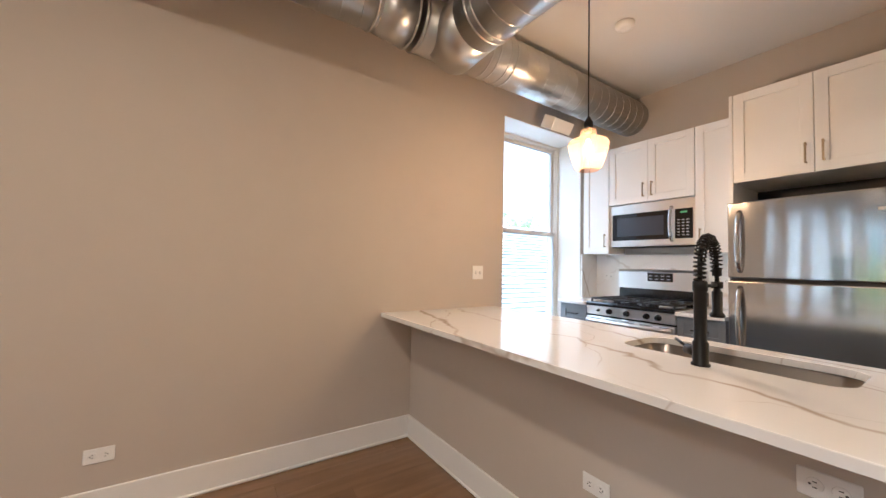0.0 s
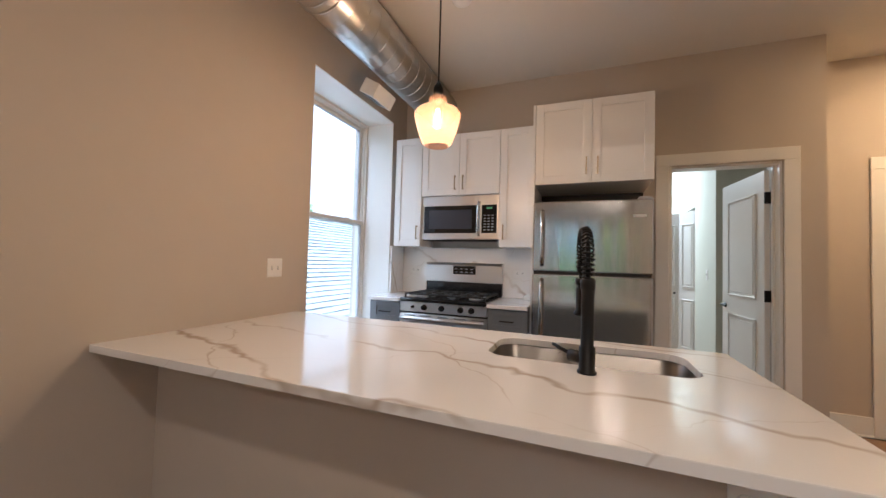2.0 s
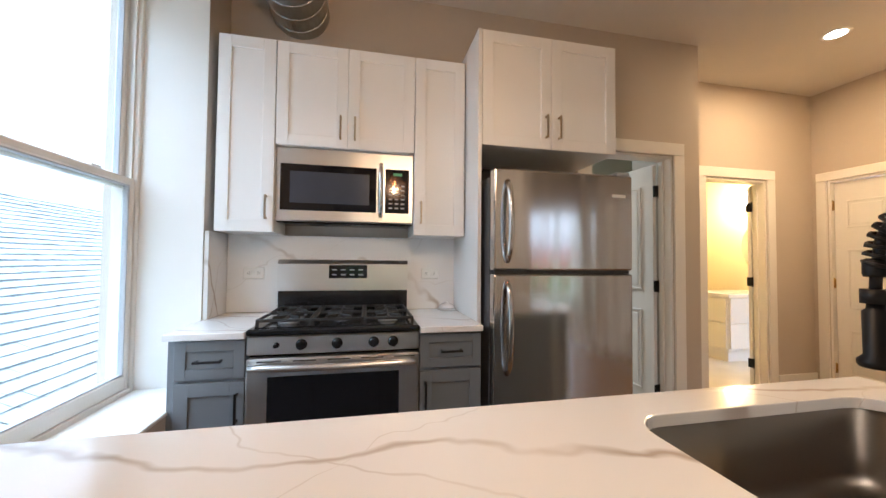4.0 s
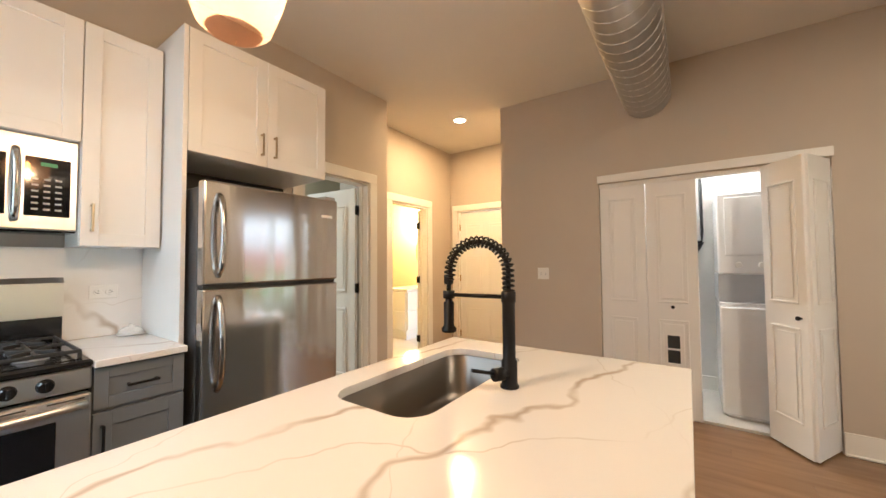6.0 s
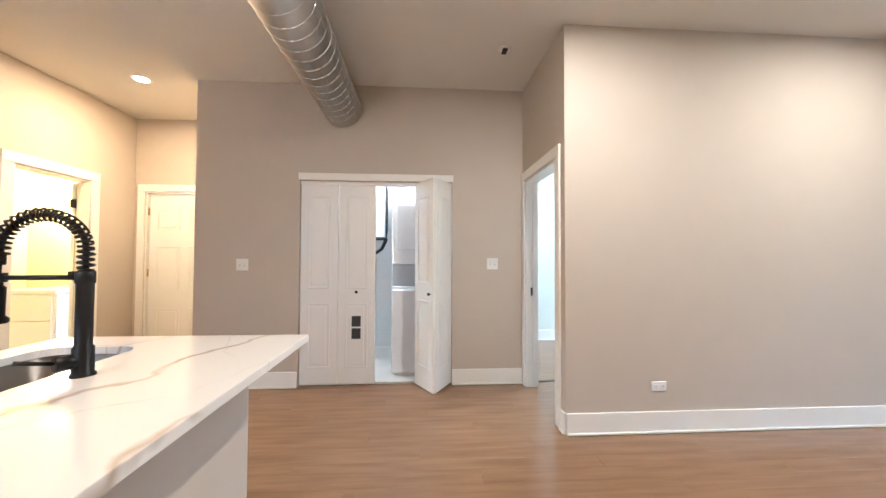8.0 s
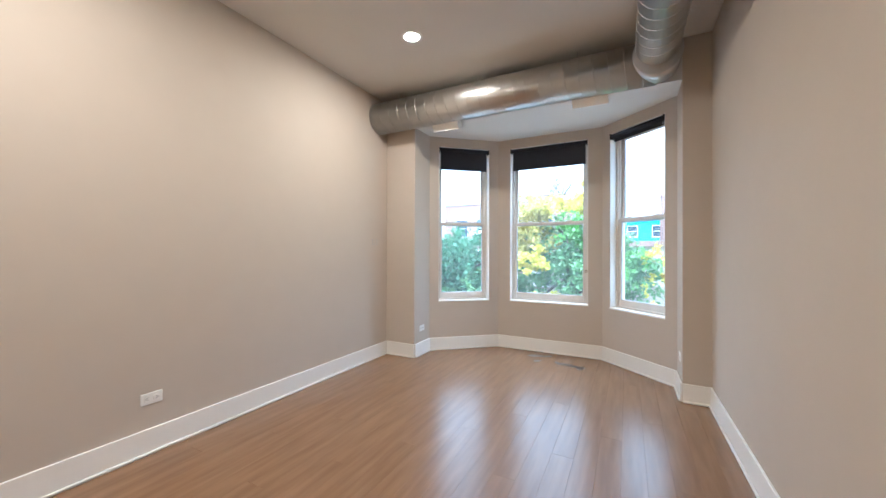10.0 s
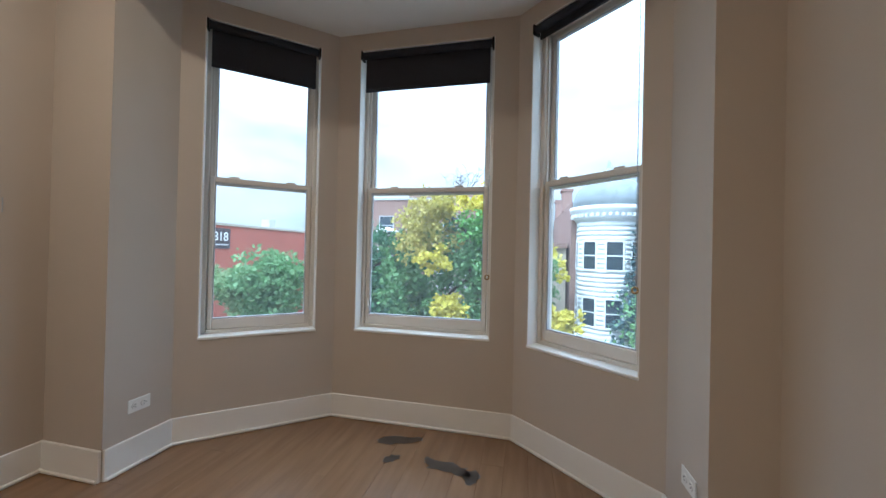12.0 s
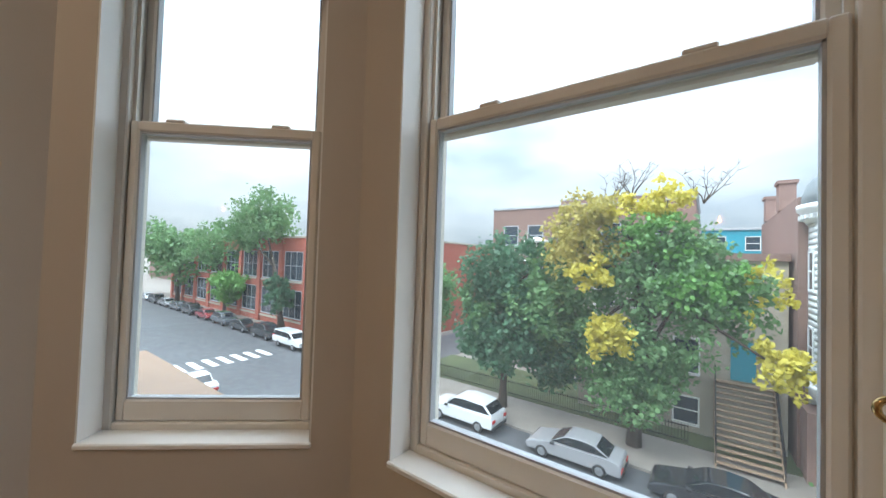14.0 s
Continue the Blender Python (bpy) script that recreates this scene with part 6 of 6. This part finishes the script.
# ---------------------------------------------------------------- cars
def car(kind, place, turn, paint, label):
    """kind sets the side outline; the nose points along +x."""
    t = thing("parked_car", place, label, "car", turn, group="parked cars")
    if kind == "suv":
        L, W, H = 4.7, 1.88, 1.68
        body = [(-2.3, 0.35), (2.3, 0.35), (2.34, 0.7), (2.2, 0.92), (1.0, 1.06), (-2.2, 1.12), (-2.34, 0.8)]
        cab = [(1.05, 1.05), (0.45, 1.6), (-0.2, 1.68), (-1.7, 1.64), (-2.2, 1.1)]
    elif kind == "pickup":
        L, W, H = 5.3, 1.9, 1.75
        body = [(-2.65, 0.45), (2.6, 0.45), (2.65, 0.9), (2.5, 1.02), (1.15, 1.1), (-2.65, 1.12)]
        cab = [(1.2, 1.08), (0.6, 1.68), (-0.5, 1.75), (-2.55, 1.75), (-2.62, 1.1)]
    else:
        L, W, H = 4.65, 1.8, 1.45
        body = [(-2.3, 0.3), (2.28, 0.3), (2.32, 0.6), (2.1, 0.76), (1.0, 0.93), (-1.75, 0.97), (-2.28, 0.9), (-2.33, 0.6)]
        cab = [(1.05, 0.91), (0.25, 1.38), (-0.4, 1.44), (-1.1, 1.38), (-1.8, 0.95)]
    up = Matrix(((1, 0, 0, 0), (0, 0, -1, 0), (0, 1, 0, 0), (0, 0, 0, 1)))
    s = Shape()
    s.prism(body, -W / 2, W / 2, up, 0.09)
    part(t, "body", s, paint, local=True)
    s = Shape()
    s.prism(cab, -W / 2 + 0.14, W / 2 - 0.14, up, 0.08)
    part(t, "roof", s, paint, local=True)
    # glass band, a little proud of the cabin
    mid = sum(p[0] for p in cab) / len(cab)
    zl, zh = cab[0][1], max(p[1] for p in cab)
    g = [(mid + (x - mid) * 0.93, zl + 0.05 + (z - zl) * 0.82) for x, z in cab]
    s = Shape()
    s.prism(g, -W / 2 + 0.132, -W / 2 + 0.2, up, 0.01).prism(g, W / 2 - 0.2, W / 2 - 0.132, up, 0.01)
    for a, b in ((cab[0], cab[1]), (cab[-1], cab[-2])):
        dx, dz = b[0] - a[0], b[1] - a[1]
        nx, nz = (0.02, 0.012) if a is cab[0] else (-0.02, 0.012)
        q = [(a[0] + dx * 0.1 - nx, a[1] + dz * 0.1 - nz), (a[0] + dx * 0.88 - nx, a[1] + dz * 0.88 - nz), (a[0] + dx * 0.88 + nx, a[1] + dz * 0.88 + nz), (a[0] + dx * 0.1 + nx, a[1] + dz * 0.1 + nz)]
        s.prism(q, -W / 2 + 0.24, W / 2 - 0.24, up)
    part(t, "glass", s, CARGLASS, local=True)
    for sx in (1.42, -1.38):
        for sy in (-1, 1):
            s = Shape()
            c = Matrix.Translation((sx, sy * (W / 2 - 0.1), 0.33)) @ pose(0, 0, 0, 90)
            s.lathe([(0.2, -0.11), (0.31, -0.11), (0.33, -0.08), (0.33, 0.08), (0.31, 0.11), (0.2, 0.11)], seg=18, m=c)
            w = part(t, "wheel", s, RUBBER, local=True)
            s = Shape()
            s.lathe([(0.2, -0.116), (0.19, -0.12), (0.03, -0.12)], seg=12, m=c)
            s.lathe([(0.2, 0.116), (0.19, 0.12), (0.03, 0.12)], seg=12, m=c)
            r = new("rim", s.mesh("rim"))
            r.parent = w
            r.data.materials.append(RIM)
    s = Shape()
    zt = body[-1][1]
    for sy in (-1, 1):
        s.box(body[-1][0] - 0.02, sy * (W / 2 - 0.42), zt - 0.1, body[-1][0] + 0.2, sy * (W / 2 - 0.06), zt + 0.08, 0.02)
    part(t, "tail_lamp", s, TAIL, local=True)
    s = Shape()
    s.box(-L / 2 - 0.04, -W / 2 + 0.1, 0.32, -L / 2 + 0.1, W / 2 - 0.1, 0.5, 0.03).box(L / 2 - 0.12, -W / 2 + 0.1, 0.3, L / 2 + 0.02, W / 2 - 0.1, 0.46, 0.03)
    for sy in (-1, 1):
        s.box(0.75, sy * (W / 2 - 0.02), zl - 0.02, 0.95, sy * (W / 2 + 0.16), zl + 0.1, 0.03)
    part(t, "bumper_and_mirrors", s, RUBBER, local=True)


def paint(name, c):
    return mat("car_paint_" + name, c, 0.25, 0.2, grain=4, vary=0.03, coat=1.0)


SILVER, WHITEP, DARKP, REDP, GREYP = paint("silver", (0.30, 0.30, 0.31)), paint("white", (0.72, 0.73, 0.74)), paint("black", (0.02, 0.022, 0.026)), paint("red", (0.30, 0.02, 0.03)), paint("grey", (0.10, 0.11, 0.125))
car("sedan", (6.6, -24.25, GZ), 0, SILVER, "silver sedan parked at the kerb")
car("suv", (13.3, -24.4, GZ), 0, WHITEP, "white crossover parked at the kerb")
car("sedan", (0.9, -24.2, GZ), 0, DARKP, "black car parked at the kerb")
car("pickup", (37.2, -27.0, GZ), 180, WHITEP, "white pickup with a cargo cap at the kerb")
for k, (kind, p, lab) in enumerate((("suv", DARKP, "black crossover parked along the street"), ("sedan", DARKP, "dark car parked along the street"), ("suv", GREYP, "grey crossover parked along the street"), ("sedan", REDP, "red car parked along the street"), ("suv", DARKP, "dark van parked along the street"), ("sedan", GREYP, "grey car parked along the street"), ("sedan", SILVER, "silver car parked along the street"), ("suv", DARKP, "dark crossover parked along the street"), ("sedan", WHITEP, "white car parked along the street"))):
    car(kind, (43.4 + k * 6.0, -27.4 - k * 0.08, GZ), 180, p, lab)
car("sedan", (30.8, -11.8 - 3.6, GZ), 0, WHITEP, "white car waiting on the street")

# iron fence along the far pavement
t = thing("iron_fence", (10, -29.7, GZ), "low dark iron fence along the pavement", "fence")
s = Shape()
for k in range(130):
    x = 2.0 + k * 0.155
    s.box(x - 0.012, -29.76, GZ + 0.16, x + 0.012, -29.735, GZ + 1.25)
s.box(2.0, -29.77, GZ + 1.1, 22, -29.725, GZ + 1.14).box(2.0, -29.77, GZ + 0.3, 22, -29.725, GZ + 0.34)
tagged(part(t, "pickets", s, BLACK), kind="stuff")

# ---------------------------------------------------------------- trees
tree("maple_tree", (4.4, -27.7, GZ + 0.1), (3.6, -27.5, 1.5), 0.34, (
    (LEAF_GREEN, ((4.4, -26.8, -5.6, 1.9, 1.5, 1.4, 2200), (7.4, -28.0, -3.2, 2.0, 1.6, 2.6, 3200), (2.2, -27.4, 0.6, 2.6, 2.2, 2.4, 5200), (3.6, -27.0, -3.6, 2.4, 2.0, 2.2, 3800), (0.6, -27.2, -0.6, 1.8, 1.8, 2.2, 2200), (5.4, -27.2, -4.6, 1.8, 1.6, 1.8, 2000), (5.0, -27.6, 1.0, 2.2, 1.6, 2.2, 2600))),
    (LEAF_FRESH, ((1.6, -26.4, 0.4, 1.7, 1.2, 1.6, 1700), (3.2, -26.8, 2.6, 1.6, 1.4, 1.4, 1300))),
    (LEAF_GOLD, ((7.3, -26.9, 2.2, 2.0, 1.7, 1.7, 2600), (6.4, -26.8, 4.0, 1.9, 1.5, 1.3, 1500))),
    (LEAF_YELLOW, ((5.3, -25.4, -2.6, 1.35, 1.0, 1.0, 1500), (6.6, -25.9, 0.6, 1.3, 1.0, 0.9, 700), (2.9, -27.0, 4.6, 1.3, 1.2, 1.0, 800), (4.6, -27.0, 4.4, 1.4, 1.2, 0.9, 500), (-1.5, -26.2, -3.2, 1.1, 0.9, 1.3, 900), (-1.0, -27.0, 0.2, 0.9, 0.9, 1.6, 300)))),
    0.25, "tall maple turning from green to yellow", 5, ((4.6, -27.3, 4.9), (1.4, -27.5, 4.4), (5.8, -27.2, 4.6)))
tree("linden_tree", (12.4, -27.6, GZ + 0.1), (12.2, -27.4, -0.8), 0.28, (
    (LEAF_DARK, ((9.2, -28.4, -4.2, 2.2, 1.6, 2.4, 3600), (13.6, -27.6, -4.8, 2.2, 1.6, 2.0, 2400), (12.4, -27.0, 0.2, 2.5, 2.0, 2.6, 4200), (11.6, -26.8, -3.4, 3.0, 2.0, 2.2, 4200))), (LEAF_GREEN, ((9.4, -26.8, -1.4, 2.0, 1.8, 2.4, 2600), (13.6, -26.6, -2.0, 1.6, 1.4, 1.8, 1400), (8.6, -27.4, 0.6, 1.6, 1.5, 1.8, 1500)))), 0.30, "dense dark green street tree", 7)
tree("street_tree", (20.5, -28.2, GZ + 0.1), (20.5, -28.2, -2), 0.26, ((LEAF_GREEN, ((20.6, -28, -2.2, 3.0, 2.4, 2.6, 4500), (18.6, -27.5, -1.2, 1.8, 1.6, 1.8, 1500))), (LEAF_PALE, ((23.0, -28.0, -2.6, 2.0, 1.6, 1.8, 1900),))), 0.32, "green street tree at the corner", 9)
tree("street_tree", (31.5, -30.4, GZ + 0.1), (31.5, -30.4, -2.5), 0.22, ((LEAF_PALE, ((31.4, -30.2, -2.8, 2.6, 2.0, 2.2, 2600), (28.6, -29.8, -2.2, 1.8, 1.6, 1.6, 1500))),), 0.32, "pale green young street tree", 12)
tree("street_tree", (46, -30.6, GZ + 0.1), (48.5, -30.2, 1), 0.42, ((LEAF_GREEN, ((50, -30, 6.0, 4.4, 3.2, 3.6, 4200), (57, -30, 4.0, 4.0, 3.0, 3.2, 3000))), (LEAF_DARK, ((46.0, -30, -4.0, 2.2, 1.6, 2.2, 1500),))), 0.42, "large leaning street tree", 15)
tree("street_tree", (64, -31, GZ + 0.1), (64, -31, -2), 0.3, ((LEAF_FRESH, ((62, -31, -4.0, 4.0, 2.5, 2.6, 2400),)), (LEAF_GREEN, ((70, -31, 1.5, 5.0, 3.0, 4.0, 2600),))), 0.5, "bright green street tree", 17)
tree("street_tree", (85, -31, GZ + 0.1), (85, -31, 0), 0.4, ((LEAF_GREEN, ((84, -31, 0.5, 7, 3.5, 4.5, 3200), (100, -31, 2.0, 8, 4, 5, 3000))),), 0.65, "green street tree far down the block", 19)
tree("ash_tree", (-4.8, -13.2, GZ + 0.15), (-4.6, -13.4, -2), 0.26, ((LEAF_GREEN, ((-4.4, -13.6, -1.2, 2.4, 1.9, 1.9, 13000), (-6.6, -13.6, 0.7, 2.3, 1.8, 1.6, 9000), (-2.6, -13.4, -3.0, 1.8, 1.6, 1.5, 6500))), (LEAF_PALE, ((-4.2, -12.7, -0.8, 2.0, 1.2, 1.6, 6500), (-2.2, -13.0, -2.4, 1.2, 1.0, 0.9, 2200)))), 0.105, "leafy green ash tree below the window", 23)
for k, (x, y, h) in enumerate(((-24, -50, 6), (-34, -56, 5), (-16, -48, 4.5), (14, -66, 6))):
    tree("far_tree", (x, y, GZ), (x, y, 0), 0.3, ((LEAF_DARK, ((x, y, h - 4, 4.5, 3, 3.5, 2200),)),), 0.55, "dark green tree in the distance", 31 + k)

# blue spruce: whorls of drooping boughs that shorten towards the top
SPX, SPY, SPT = -7.1, -26.9, 6.2
t = thing("blue_spruce", (SPX, SPY, GZ + 0.1), "tall blue spruce with drooping boughs", "tree")
s = Shape()
s.tube([(SPX, SPY, GZ + 0.1), (SPX, SPY, -1), (SPX, SPY, SPT)], [0.28, 0.17, 0.03], 8)
rng = random.Random(4)
clumps = []
z = GZ + 1.0
while z < SPT - 0.1:
    f = (SPT - z) / (SPT - GZ)
    reach = 3.9 * f ** 0.85 + 0.12
    n = max(5, int(13 * f) + 4)
    for k in range(n):
        a = 2 * math.pi * (k + rng.random()) / n
        r = reach * rng.uniform(0.72, 1.08)
        ex, ey, ez = SPX + r * math.cos(a), SPY + r * math.sin(a), z - 0.25 * r + 0.12
        s.tube([(SPX, SPY, z), (SPX + 0.6 * r * math.cos(a), SPY + 0.6 * r * math.sin(a), z - 0.17 * r), (ex, ey, ez)], [0.035, 0.022, 0.008], 4)
        for q in (0.35, 0.6, 0.82, 1.0):
            w = 0.12 + 0.20 * f * (1.1 - abs(q - 0.6))
            clumps.append((SPX + q * r * math.cos(a), SPY + q * r * math.sin(a), z - 0.27 * r * q + 0.05, w * 1.6, w * 1.6, w * 1.0, int(34 + 60 * w)))
    z += 0.34 + 0.22 * f
part(t, "trunk", s, BARK)
leaves("needles", clumps, 0.17, LEAF_BLUE, t, 77)

# neighbour's slate roof outside the kitchen window
t = thing("neighbour_house", (-7, 6, GZ), "neighbouring house with a grey shingle roof", "house")
s = Shape()
s.box(-12, -3, GZ, -2.6, 22, -0.55)
part(t, "wall", s, BROWNBRICK)
RA, RB = Vector((-2.2, 0, -0.75)), Vector((-7.2, 0, 2.7))
s = Shape()
s.prism([(-2.2, -0.85), (-7.2, 2.6), (-12.2, -0.85)], -3.4, 22.4, Matrix(((1, 0, 0, 0), (0, 0, 1, 0), (0, 1, 0, 0), (0, 0, 0, 1))))
part(t, "roof_deck", s, BARK)
rng = random.Random(8)
s = Shape()
step = (RB - RA) / 34
up = step.cross(Vector((0, 1, 0))).normalized()
if up.z < 0:
    up = -up
for r in range(34):
    y = -3.4 + (0.15 if r % 2 else 0)
    while y < 16:
        w = rng.uniform(0.24, 0.34)
        p = RA + step * r
        lift = rng.uniform(0.012, 0.03)
        a, b = p + up * (lift + 0.02), p + step * 1.15 + up * 0.004
        v = [s.bm.verts.new(q) for q in (Vector((a.x, y, a.z)), Vector((a.x, y + w - 0.012, a.z)), Vector((b.x, y + w - 0.012, b.z)), Vector((b.x, y, b.z)), Vector((p.x, y, p.z)), Vector((p.x, y + w - 0.012, p.z)))]
        s.bm.faces.new(v[:4])
        s.bm.faces.new((v[0], v[4], v[5], v[1]))
        y += w
tagged(part(t, "shingles", s, SLATE, "overlapping grey shingles"), kind="stuff")
s = Shape()
s.box(-2.32, -3.4, -0.95, -2.10, 22.4, -0.72, 0.01)
part(t, "gutter", s, WOODSTEP)
tree("yard_tree", (-20, 20, GZ), (-20, 20, 1), 0.3, ((LEAF_PALE, ((-20, 20, 2.6, 3.4, 3.4, 2.8, 2200),)),), 0.3, "green tree behind the roof", 41)

# ---------------------------------------------------------------- floor planks
random.seed(11)
plank_meshes = {}
PW = 0.127


def plank(x, y0, y1):
    n = round(y1 - y0, 2)
    if n not in plank_meshes:
        s = Shape()
        s.box(0.0002, 0.0003, -0.018, PW - 0.0002, n - 0.0003, 0.0, 0.0006)
        plank_meshes[n] = s.mesh("floor_plank")
        plank_meshes[n].materials.append(PLANK)
    o = new("floor_plank", plank_meshes[n])
    o.location = (x, y0, 0)
    o.parent = FLOOR


def run(x0, x1, y0, y1, long):
    x, k = x0, 0
    while x < x1 - 0.01:
        y = y0 - (k * 0.77 % long)
        while y < y1 - 0.005:
            a, b = max(y, y0), min(y + long, y1)
            if b - a > 0.05:
                plank(x, round(a, 2), round(b, 2))
            y += long
        x, k = x + PW, k + 1


run(0.0, 4.26, -5.86, 2.75, 1.9)
run(4.26 + 0.02, 6.1, -4.9, -1.95, 2.95)
run(4.26 + 0.02, 5.40, 1.42, 2.76, 1.34)
run(0.0, 3.8, 2.76, 7.5, 4.74)
